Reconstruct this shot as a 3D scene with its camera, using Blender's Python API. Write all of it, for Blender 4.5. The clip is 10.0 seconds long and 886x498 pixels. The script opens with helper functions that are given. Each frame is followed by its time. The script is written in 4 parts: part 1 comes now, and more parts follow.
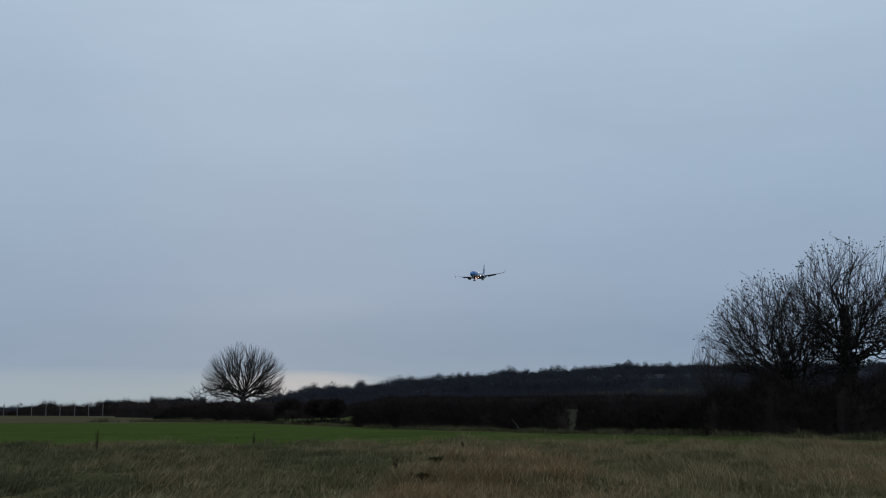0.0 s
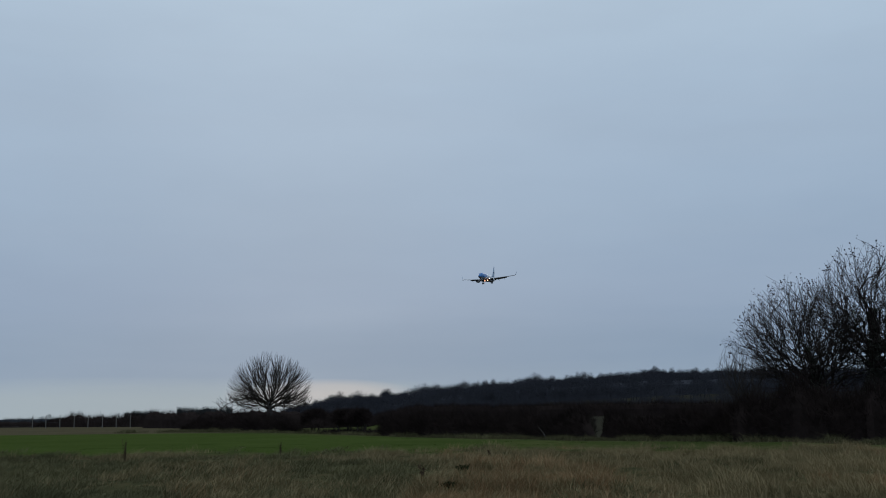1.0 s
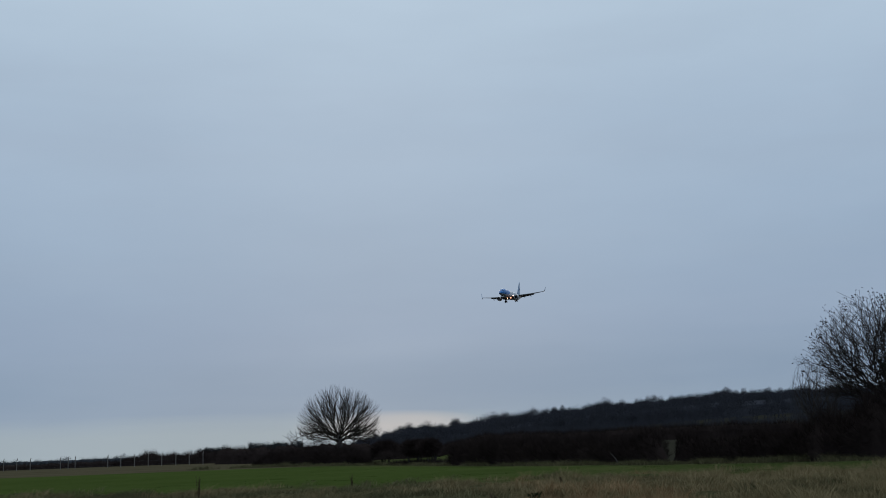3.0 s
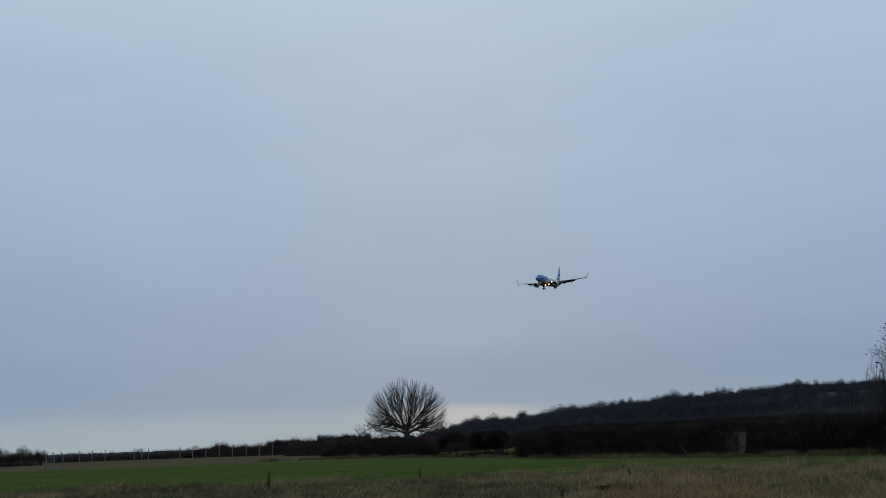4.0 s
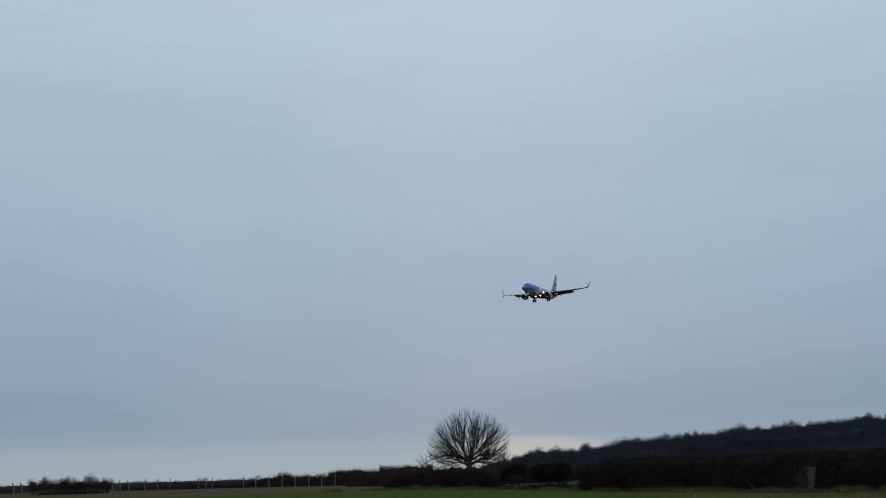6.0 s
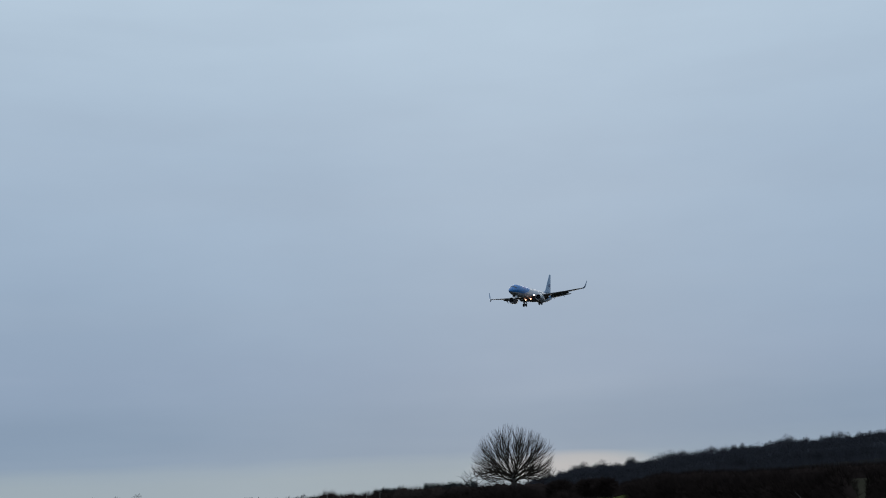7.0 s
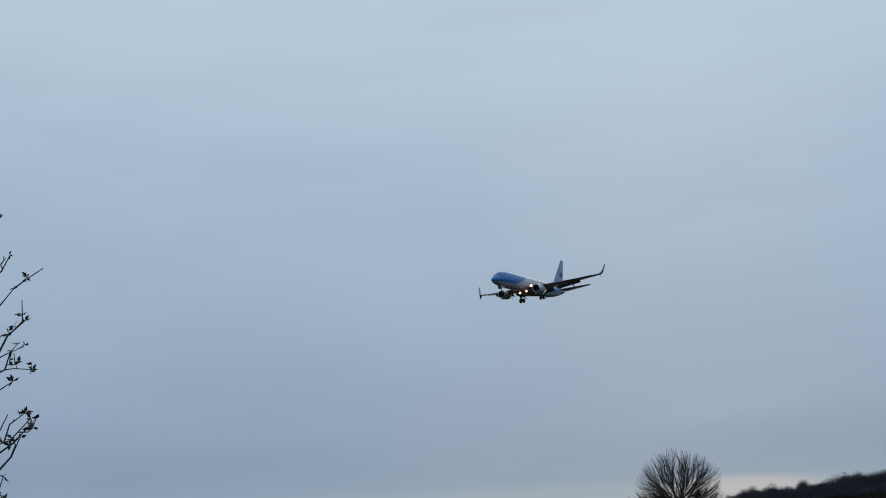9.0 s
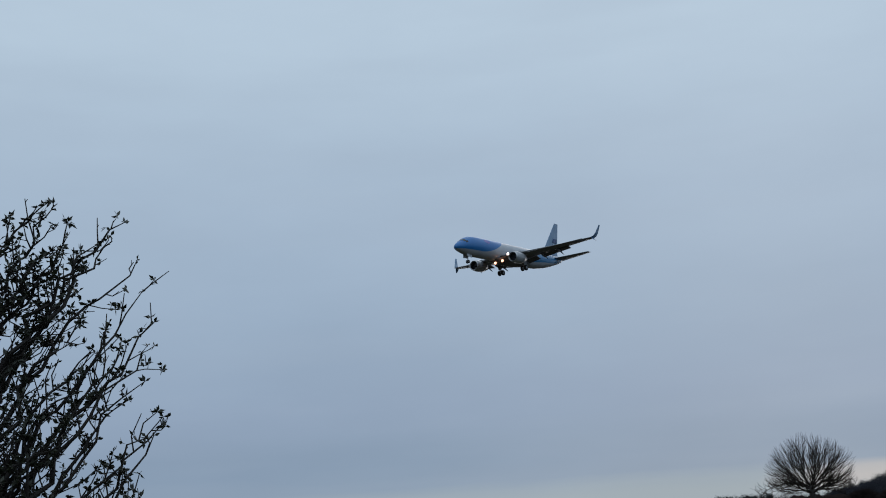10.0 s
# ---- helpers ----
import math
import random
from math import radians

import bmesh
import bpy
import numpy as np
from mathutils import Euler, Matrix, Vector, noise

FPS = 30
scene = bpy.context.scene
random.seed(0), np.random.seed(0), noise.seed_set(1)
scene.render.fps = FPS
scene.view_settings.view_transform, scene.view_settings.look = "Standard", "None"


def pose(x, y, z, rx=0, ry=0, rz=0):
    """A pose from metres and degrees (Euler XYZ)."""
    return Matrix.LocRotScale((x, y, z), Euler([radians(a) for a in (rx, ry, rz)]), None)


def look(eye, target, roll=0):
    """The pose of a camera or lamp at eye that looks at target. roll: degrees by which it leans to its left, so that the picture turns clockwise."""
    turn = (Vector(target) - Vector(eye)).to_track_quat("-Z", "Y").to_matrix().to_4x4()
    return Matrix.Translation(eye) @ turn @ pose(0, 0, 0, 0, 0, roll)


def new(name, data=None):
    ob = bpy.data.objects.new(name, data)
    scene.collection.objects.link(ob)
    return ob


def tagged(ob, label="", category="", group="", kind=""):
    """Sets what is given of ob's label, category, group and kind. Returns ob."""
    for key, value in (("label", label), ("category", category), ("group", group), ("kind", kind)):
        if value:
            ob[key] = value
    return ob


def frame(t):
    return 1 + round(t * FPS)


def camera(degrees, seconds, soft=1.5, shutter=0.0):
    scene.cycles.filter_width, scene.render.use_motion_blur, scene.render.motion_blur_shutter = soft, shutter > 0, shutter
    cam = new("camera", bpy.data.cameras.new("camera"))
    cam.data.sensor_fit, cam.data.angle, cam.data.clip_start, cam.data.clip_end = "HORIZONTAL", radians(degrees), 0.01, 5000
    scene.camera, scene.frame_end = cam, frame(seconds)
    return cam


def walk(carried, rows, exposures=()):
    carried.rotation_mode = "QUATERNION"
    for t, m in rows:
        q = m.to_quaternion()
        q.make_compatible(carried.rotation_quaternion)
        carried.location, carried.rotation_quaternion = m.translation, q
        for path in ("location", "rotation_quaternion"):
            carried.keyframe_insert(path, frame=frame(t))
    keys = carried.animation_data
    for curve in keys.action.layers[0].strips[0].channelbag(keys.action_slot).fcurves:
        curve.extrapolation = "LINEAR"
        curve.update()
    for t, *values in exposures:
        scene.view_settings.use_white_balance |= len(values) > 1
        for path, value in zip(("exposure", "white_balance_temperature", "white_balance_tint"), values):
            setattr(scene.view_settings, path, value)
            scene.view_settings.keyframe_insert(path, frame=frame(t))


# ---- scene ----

# ---- camera: held by hand at one spot, turning after the aircraft ----
EYE = (0.0, 0.0, 1.7)
TURNS = [  # seconds, turn to the left, tilt up, lean to the right (degrees)
    (0.0, 0.003, 7.702, 0.000), (0.5, 0.626, 7.787, 0.427), (1.0, 1.206, 8.107, 0.487),
    (1.5, 1.162, 8.646, 0.661), (2.0, 2.263, 9.042, 1.034), (2.2, 2.09, 9.15, 1.30), (3.3, 4.95, 9.637, 2.15), (3.5, 5.104, 9.516, 1.982),
    (4.0, 7.654, 9.320, 2.084), (4.5, 9.128, 9.849, 1.482), (5.0, 10.277, 10.130, 1.457),
    (5.5, 10.481, 10.535, 1.286), (5.7, 10.481, 10.745, 1.31), (6.8, 12.27, 11.50, 2.38), (7.0, 12.729, 11.819, 2.340), (7.5, 14.672, 12.174, 2.395),
    (8.0, 15.924, 12.426, 2.933), (8.5, 19.272, 12.448, 3.252), (9.0, 20.439, 13.455, 2.940),
    (9.5, 23.830, 13.525, 2.85), (10.0, 26.332, 13.337, 3.699)]
cam = camera(42.0, 10.0, soft=1.0)
walk(cam, [(t, pose(*EYE, 90 + tilt, 0, turn) @ pose(0, 0, 0, 0, 0, -lean)) for t, turn, tilt, lean in TURNS])
scene.view_settings.exposure = 0.0

# ---- world: overcast winter dusk, a pale gap under the cloud base at the horizon ----


def node(tree, kind, **sets):
    n = tree.nodes.new(kind)
    for key, value in sets.items():
        if key == "inputs":
            for k, val in value.items():
                n.inputs[k].default_value = val
        else:
            setattr(n, key, value)
    return n


def ramp(tree, stops, fac=None, mode="LINEAR"):
    n = tree.nodes.new("ShaderNodeValToRGB")
    r = n.color_ramp
    r.interpolation = mode
    while len(r.elements) < len(stops):
        r.elements.new(0.5)
    for e, (at, c) in zip(r.elements, stops):
        e.position, e.color = at, (*c, 1)
    if fac is not None:
        tree.links.new(fac, n.inputs[0])
    return n


def mixrgb(tree, a, b, fac, blend="MIX"):
    n = tree.nodes.new("ShaderNodeMixRGB")
    n.blend_type = blend
    for i, v in ((0, fac), (1, a), (2, b)):
        if isinstance(v, (int, float)):
            n.inputs[i].default_value = v
        elif isinstance(v, tuple):
            n.inputs[i].default_value = (*v, 1)
        else:
            tree.links.new(v, n.inputs[i])
    return n.outputs[0]


def maths(tree, op, a, b=0.0, c=0.0):
    n = tree.nodes.new("ShaderNodeMath")
    n.operation = op
    for i, v in enumerate((a, b, c)):
        if isinstance(v, (int, float)):
            n.inputs[i].default_value = v
        else:
            tree.links.new(v, n.inputs[i])
    return n.outputs[0]


SUN_TURN, SUN_HEIGHT = 8.0, 14.0    # degrees left of straight ahead, above the horizon


def make_sky():
    world = bpy.data.worlds.new("overcast_sky")
    world.use_nodes = True
    scene.world = world
    tr = world.node_tree
    tr.nodes.clear()
    out = tr.nodes.new("ShaderNodeOutputWorld")
    bg = tr.nodes.new("ShaderNodeBackground")
    tr.links.new(bg.outputs[0], out.inputs[0])
    sky = node(tr, "ShaderNodeTexSky", sky_type="NISHITA", sun_disc=False, sun_elevation=radians(SUN_HEIGHT),
               sun_rotation=radians(-SUN_TURN), air_density=1.0, dust_density=2.0)
    co = tr.nodes.new("ShaderNodeTexCoord")
    xyz = tr.nodes.new("ShaderNodeSeparateXYZ")
    tr.links.new(co.outputs["Generated"], xyz.inputs[0])
    # long flat cloud streaks
    stretch = node(tr, "ShaderNodeMapping")
    stretch.inputs["Scale"].default_value = (1.6, 1.6, 13.0)
    tr.links.new(co.outputs["Generated"], stretch.inputs["Vector"])
    wisps = node(tr, "ShaderNodeTexNoise", inputs={"Scale": 2.2, "Detail": 5.0, "Roughness": 0.5})
    tr.links.new(stretch.outputs[0], wisps.inputs["Vector"])
    soft = node(tr, "ShaderNodeTexNoise", inputs={"Scale": 1.3, "Detail": 3.0})
    tr.links.new(stretch.outputs[0], soft.inputs["Vector"])
    wob = maths(tr, "MULTIPLY_ADD", maths(tr, "SUBTRACT", wisps.outputs[0], 0.5), 0.02, xyz.outputs[2])
    rim = ramp(tr, [(0.0, (0.335, 0.405, 0.455)), (0.016, (0.322, 0.396, 0.453)), (0.023, (0.302, 0.38, 0.452)), (0.031, (0.25, 0.334, 0.442)), (0.046, (0.234, 0.320, 0.436)), (0.062, (0.238, 0.324, 0.442))], wob)
    up = ramp(tr, [(0.0, (0.25, 0.335, 0.43)), (0.03, (0.254, 0.340, 0.445)), (0.046, (0.234, 0.320, 0.436)), (0.062, (0.238, 0.324, 0.442)), (0.085, (0.266, 0.353, 0.478)), (0.10, (0.278, 0.366, 0.494)), (0.16, (0.306, 0.404, 0.533)),
                   (0.27, (0.370, 0.476, 0.605)), (0.40, (0.455, 0.570, 0.69)), (1.0, (0.58, 0.69, 0.79))], wob)
    # the pale gap under the cloud base lies to the left of the low hill
    side = node(tr, "ShaderNodeMapRange", interpolation_type="SMOOTHSTEP")
    side.inputs["From Min"].default_value, side.inputs["From Max"].default_value = -0.02, 0.10
    tr.links.new(maths(tr, "MULTIPLY", xyz.outputs[0], -1.0), side.inputs["Value"])
    low = ramp(tr, [(0.045, (1, 1, 1)), (0.06, (0, 0, 0))], xyz.outputs[2])
    veil = mixrgb(tr, up.outputs[0], rim.outputs[0], maths(tr, "MULTIPLY", side.outputs[0], low.outputs[0]))
    # warm patch of last light beside the lone tree
    glow = node(tr, "ShaderNodeVectorMath", operation="DISTANCE")
    stretch2 = node(tr, "ShaderNodeMapping")
    stretch2.inputs["Scale"].default_value = (1.0, 1.0, 6.0)
    tr.links.new(co.outputs["Generated"], stretch2.inputs["Vector"])
    tr.links.new(stretch2.outputs[0], glow.inputs[0])
    glow.inputs[1].default_value = (-math.sin(radians(7.2)), math.cos(radians(7.2)), 0.10)
    patch = ramp(tr, [(0.0, (1, 1, 1)), (0.05, (0.75, 0.75, 0.75)), (0.085, (0, 0, 0))], glow.outputs["Value"])
    warm = mixrgb(tr, veil, (0.58, 0.53, 0.51), maths(tr, "MULTIPLY", patch.outputs[0], 0.55))
    cloud = mixrgb(tr, warm, (0.34, 0.42, 0.53), maths(tr, "MULTIPLY", ramp(tr, [(0.46, (0, 0, 0)), (0.72, (1, 1, 1))], soft.outputs[0]).outputs[0], 0.25))
    puffs = node(tr, "ShaderNodeTexNoise", inputs={"Scale": 3.6, "Detail": 6.0, "Roughness": 0.55})
    stretch3 = node(tr, "ShaderNodeMapping")
    stretch3.inputs["Scale"].default_value = (1.2, 1.2, 3.4)
    tr.links.new(co.outputs["Generated"], stretch3.inputs["Vector"])
    tr.links.new(stretch3.outputs[0], puffs.inputs["Vector"])
    tone = ramp(tr, [(0.3, (0.966, 0.968, 0.972)), (0.7, (1.036, 1.034, 1.03))], puffs.outputs[0])
    cloud = mixrgb(tr, cloud, tone.outputs[0], 1.0, "MULTIPLY")
    both = mixrgb(tr, cloud, sky.outputs[0], 0.0008)
    tr.links.new(both, bg.inputs[0])
    bg.inputs[1].default_value = 1.0


make_sky()
sun = new("sun", bpy.data.lights.new("sun", "SUN"))
sun.data.energy, sun.data.angle, sun.data.color = 0.5, radians(40), (1.0, 0.93, 0.88)
sun.matrix_world = look((-40 * math.sin(radians(SUN_TURN)), 40 * math.cos(radians(SUN_TURN)), 40 * math.tan(radians(SUN_HEIGHT))), (0, 0, 0))

# ---- materials ----


def material(name, dark, light, rough=0.8, scale=4.0, fine=40.0, metal=0.0, bump=0.3, island=0.0, piece=0.0, coat=0.0, spec=0.5, thin=None):
    """A surface that varies between two colours at two scales."""
    m = bpy.data.materials.new(name)
    m.use_nodes = True
    tr = m.node_tree
    b = tr.nodes["Principled BSDF"]
    co = tr.nodes.new("ShaderNodeTexCoord")
    big = node(tr, "ShaderNodeTexNoise", inputs={"Scale": scale, "Detail": 4.0})
    small = node(tr, "ShaderNodeTexNoise", inputs={"Scale": fine, "Detail": 3.0})
    for n in (big, small):
        tr.links.new(co.outputs["Object"], n.inputs["Vector"])
    f = maths(tr, "ADD", maths(tr, "MULTIPLY", big.outputs[0], 0.65), maths(tr, "MULTIPLY", small.outputs[0], 0.35))
    f = ramp(tr, [(0.32, (0, 0, 0)), (0.68, (1, 1, 1))], f).outputs[0]
    if island:
        g = tr.nodes.new("ShaderNodeNewGeometry")
        f = maths(tr, "ADD", maths(tr, "MULTIPLY", f, 1 - island), maths(tr, "MULTIPLY", g.outputs["Random Per Island"], island))
    if piece:
        g = tr.nodes.new("ShaderNodeObjectInfo")
        f = maths(tr, "ADD", maths(tr, "MULTIPLY", f, 1 - piece), maths(tr, "MULTIPLY", g.outputs["Random"], piece))
    colour = mixrgb(tr, dark, light, f)
    if thin is not None:
        # matte plant matter; thin leaves let some light through
        skin, pass_on, both = tr.nodes.new("ShaderNodeBsdfDiffuse"), tr.nodes.new("ShaderNodeBsdfTranslucent"), tr.nodes.new("ShaderNodeMixShader")
        tr.links.new(colour, skin.inputs[0])
        tr.links.new(colour, pass_on.inputs[0])
        both.inputs[0].default_value = thin
        tr.links.new(skin.outputs[0], both.inputs[1])
        tr.links.new(pass_on.outputs[0], both.inputs[2])
        tr.links.new(both.outputs[0], tr.nodes["Material Output"].inputs[0])
        tr.nodes.remove(b)
        return m
    tr.links.new(colour, b.inputs["Base Color"])
    b.inputs["Roughness"].default_value, b.inputs["Metallic"].default_value = rough, metal
    b.inputs["Coat Weight"].default_value, b.inputs["Specular IOR Level"].default_value = coat, spec
    if bump:
        bp = node(tr, "ShaderNodeBump", inputs={"Strength": bump, "Distance": 0.02})
        tr.links.new(small.outputs[0], bp.inputs["Height"])
        tr.links.new(bp.outputs[0], b.inputs["Normal"])
    return m


def glowing(name, colour, strength):
    m = bpy.data.materials.new(name)
    m.use_nodes = True
    b = m.node_tree.nodes["Principled BSDF"]
    b.inputs["Base Color"].default_value = (*colour, 1)
    b.inputs["Emission Color"].default_value = (*colour, 1)
    b.inputs["Emission Strength"].default_value = strength
    return m


bark = material("bark", (0.016, 0.014, 0.013), (0.05, 0.043, 0.038), 0.9, 1.5, 20, island=0.3)
twig_grey = material("twig_grey", (0.022, 0.019, 0.018), (0.065, 0.056, 0.05), 0.9, 1.0, 8, island=0.5, bump=0, thin=0.0)
twig_dark = material("twig_dark", (0.014, 0.012, 0.012), (0.045, 0.037, 0.034), 0.9, 0.4, 5, island=0.5, bump=0, thin=0.0)
hedge_twigs = material("hedge_twigs", (0.012, 0.0095, 0.0095), (0.042, 0.031, 0.028), 0.95, 0.25, 3, island=0.5, bump=0, thin=0.0)
ivy_leaf = material("ivy_leaf", (0.008, 0.011, 0.007), (0.026, 0.03, 0.016), 0.55, 0.6, 5, island=0.6, bump=0)
bush_leaf = material("bush_leaf", (0.008, 0.012, 0.007), (0.032, 0.038, 0.017), 0.5, 1.5, 9, island=0.6, bump=0)
bush_bark = material("bush_bark", (0.014, 0.012, 0.011), (0.04, 0.033, 0.029), 0.85, 3, 40, island=0.3)
# far_wood and far_line: blue-grey haze of distance put into the twig colours
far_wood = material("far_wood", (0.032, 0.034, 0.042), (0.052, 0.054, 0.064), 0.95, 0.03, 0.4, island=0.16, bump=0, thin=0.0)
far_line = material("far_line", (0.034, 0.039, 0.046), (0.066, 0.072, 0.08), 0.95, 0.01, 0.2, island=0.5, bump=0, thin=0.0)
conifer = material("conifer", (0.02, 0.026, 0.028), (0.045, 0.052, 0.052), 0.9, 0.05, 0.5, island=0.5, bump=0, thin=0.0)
dry_grass = material("dry_grass", (0.095, 0.08, 0.042), (0.365, 0.285, 0.158), 0.85, 0.22, 1.5, island=0.22, bump=0, thin=0.2)
russet_grass = material("russet_grass", (0.11, 0.072, 0.038), (0.37, 0.235, 0.125), 0.85, 0.22, 1.5, island=0.25, bump=0, thin=0.2)
green_grass = material("green_grass", (0.066, 0.066, 0.036), (0.18, 0.165, 0.088), 0.8, 0.2, 1.2, island=0.22, bump=0, thin=0.2)
crop_green = material("crop_green", (0.046, 0.07, 0.016), (0.066, 0.092, 0.026), 0.8, 0.1, 1.0, island=0.3, bump=0, thin=0.35)
dock_brown = material("dock_brown", (0.04, 0.028, 0.02), (0.09, 0.06, 0.04), 0.9, 3, 20, bump=0, thin=0.0)
concrete = material("concrete", (0.09, 0.083, 0.074), (0.16, 0.148, 0.132), 0.9, 1.2, 25, piece=0.4)
wire = material("wire", (0.18, 0.18, 0.185), (0.3, 0.3, 0.31), 0.5, 3, 30, metal=0.8, bump=0)
weed_leaf = material("weed_leaf", (0.012, 0.018, 0.008), (0.03, 0.04, 0.018), 0.8, 1.5, 9, island=0.4, bump=0, thin=0.15)
dead_wood = material("dead_wood", (0.06, 0.055, 0.05), (0.13, 0.12, 0.11), 0.9, 3, 30, bump=0, thin=0.0)


def ground_material():
    """Rough meadow near by, sown green field beyond it, a pale verge under the fence, brown winter land past the hedges."""
    m = bpy.data.materials.new("ground")
    m.use_nodes = True
    tr = m.node_tree
    tr.nodes.remove(tr.nodes["Principled BSDF"])
    skin = tr.nodes.new("ShaderNodeBsdfDiffuse")
    co = tr.nodes.new("ShaderNodeTexCoord")
    xyz = tr.nodes.new("ShaderNodeSeparateXYZ")
    tr.links.new(co.outputs["Object"], xyz.inputs[0])
    x, y = xyz.outputs[0], xyz.outputs[1]

    def noise_at(scale, detail=4.0):
        n = node(tr, "ShaderNodeTexNoise", inputs={"Scale": scale, "Detail": detail})
        tr.links.new(co.outputs["Object"], n.inputs["Vector"])
        return n.outputs[0]

    def step(v, at, wide):
        n = tr.nodes.new("ShaderNodeMapRange")
        n.inputs["From Min"].default_value, n.inputs["From Max"].default_value = at - wide, at + wide
        tr.links.new(v, n.inputs["Value"])
        return n.outputs[0]

    n1, n2, n3 = noise_at(0.12), noise_at(1.3), noise_at(14.0)
    f = maths(tr, "ADD", maths(tr, "MULTIPLY", n1, 0.55), maths(tr, "MULTIPLY", n2, 0.45))
    # meadow soil is darkened: shade between the tufts is put into its colour
    meadow = ramp(tr, [(0.36, (0.034, 0.038, 0.018)), (0.5, (0.062, 0.058, 0.029)), (0.64, (0.115, 0.088, 0.047))], f).outputs[0]
    crop = ramp(tr, [(0.3, (0.042, 0.063, 0.014)), (0.7, (0.061, 0.084, 0.023))], f).outputs[0]
    verge = ramp(tr, [(0.3, (0.06, 0.052, 0.031)), (0.7, (0.105, 0.088, 0.053))], f).outputs[0]
    brown = ramp(tr, [(0.3, (0.027, 0.026, 0.019)), (0.7, (0.044, 0.041, 0.03))], f).outputs[0]
    wob = maths(tr, "MULTIPLY", maths(tr, "SUBTRACT", n2, 0.5), 7.0)
    # the rough meadow ends about fifty metres off; green runs on from there to the hedge foot
    edge = maths(tr, "ADD", y, maths(tr, "MULTIPLY", wob, 0.7))
    strip = mixrgb(tr, crop, meadow, maths(tr, "MULTIPLY", step(x, 2.0, 9.0), 0.5))
    c = mixrgb(tr, meadow, strip, step(edge, 50.5, 2.5))
    foot = maths(tr, "ADD", maths(tr, "ADD", y, maths(tr, "MULTIPLY", x, 1.38)), maths(tr, "MULTIPLY", wob, 0.5))
    c = mixrgb(tr, c, mixrgb(tr, crop, meadow, 0.4), step(foot, 77.5, 2.0))
    behind = maths(tr, "MULTIPLY", step(maths(tr, "ADD", y, maths(tr, "MULTIPLY", x, 1.38)), 83.8, 0.8), step(x, -7.5, 1.5))
    c = mixrgb(tr, c, brown, behind)
    vline = maths(tr, "ADD", y, maths(tr, "MULTIPLY", x, -0.18))
    fenced = step(maths(tr, "MULTIPLY", x, -1.0), 20.0, 4.0)
    c = mixrgb(tr, c, verge, maths(tr, "MULTIPLY", fenced, step(maths(tr, "ADD", vline, maths(tr, "MULTIPLY", wob, 0.2)), 117.5, 0.8)))
    c = mixrgb(tr, c, brown, step(vline, 200.0, 6.0))
    tr.links.new(mixrgb(tr, c, mixrgb(tr, (0.7, 0.7, 0.7), (1.25, 1.25, 1.25), n3), 1.0, "MULTIPLY"), skin.inputs[0])
    bp = node(tr, "ShaderNodeBump", inputs={"Strength": 0.6, "Distance": 0.1})
    tr.links.new(n2, bp.inputs["Height"])
    tr.links.new(bp.outputs[0], skin.inputs["Normal"])
    tr.links.new(skin.outputs[0], tr.nodes["Material Output"].inputs[0])
    return m


# ---- mesh helpers ----


class Soup:
    """Loose pieces gathered into one mesh."""

    def __init__(self):
        self.v, self.f = [], []

    def tube(self, pts, radii, sides=4):
        base = len(self.v)
        n = len(pts)
        d = (pts[-1] - pts[0])
        d = d.normalized() if d.length > 1e-6 else Vector((0, 0, 1))
        a = d.orthogonal().normalized()
        c = d.cross(a)
        for p, r in zip(pts, radii):
            for k in range(sides):
                t = 2 * math.pi * k / sides
                self.v.append(p + a * (math.cos(t) * r) + c * (math.sin(t) * r))
        for i in range(n - 1):
            for k in range(sides):
                k2 = (k + 1) % sides
                self.f.append((base + i * sides + k, base + i * sides + k2, base + (i + 1) * sides + k2, base + (i + 1) * sides + k))
        self.f.append(tuple(range(base + (n - 1) * sides, base + n * sides)))

    def leaf(self, p, long, wide, rng, up=None):
        d = Vector((rng.gauss(0, 1), rng.gauss(0, 1), rng.gauss(0, 1))).normalized() if up is None else up
        s = d.cross(Vector((rng.gauss(0, 1), rng.gauss(0, 1), rng.gauss(0, 1)))).normalized()
        n = d.cross(s) * (0.2 * wide)
        b = len(self.v)
        self.v += [p, p + d * (0.45 * long) + s * (0.5 * wide) + n, p + d * long, p + d * (0.45 * long) - s * (0.5 * wide) + n]
        self.f.append((b, b + 1, b + 2, b + 3))

    def sliver(self, p, q, wide, side):
        b = len(self.v)
        self.v += [p - side * wide, p + side * wide, q]
        self.f.append((b, b + 1, b + 2))

    def mesh(self, name, mat, parent=None, smooth=False):
        me = bpy.data.meshes.new(name)
        me.from_pydata([tuple(p) for p in self.v], [], self.f)
        me.materials.append(mat)
        if smooth:
            me.polygons.foreach_set("use_smooth", [True] * len(me.polygons))
        me.update()
        ob = new(name, me)
        if parent is not None:
            ob.parent = parent
        return ob


def part(name, bm, mat, parent=None, label="", smooth=False):
    """One bmesh as one mesh object."""
    me = bpy.data.meshes.new(name)
    bmesh.ops.recalc_face_normals(bm, faces=bm.faces)
    bm.to_mesh(me)
    bm.free()
    me.materials.append(mat)
    if smooth:
        me.polygons.foreach_set("use_smooth", [True] * len(me.polygons))
    ob = new(name, me)
    if parent is not None:
        ob.parent = parent
    if label:
        ob["label"] = label
    return ob


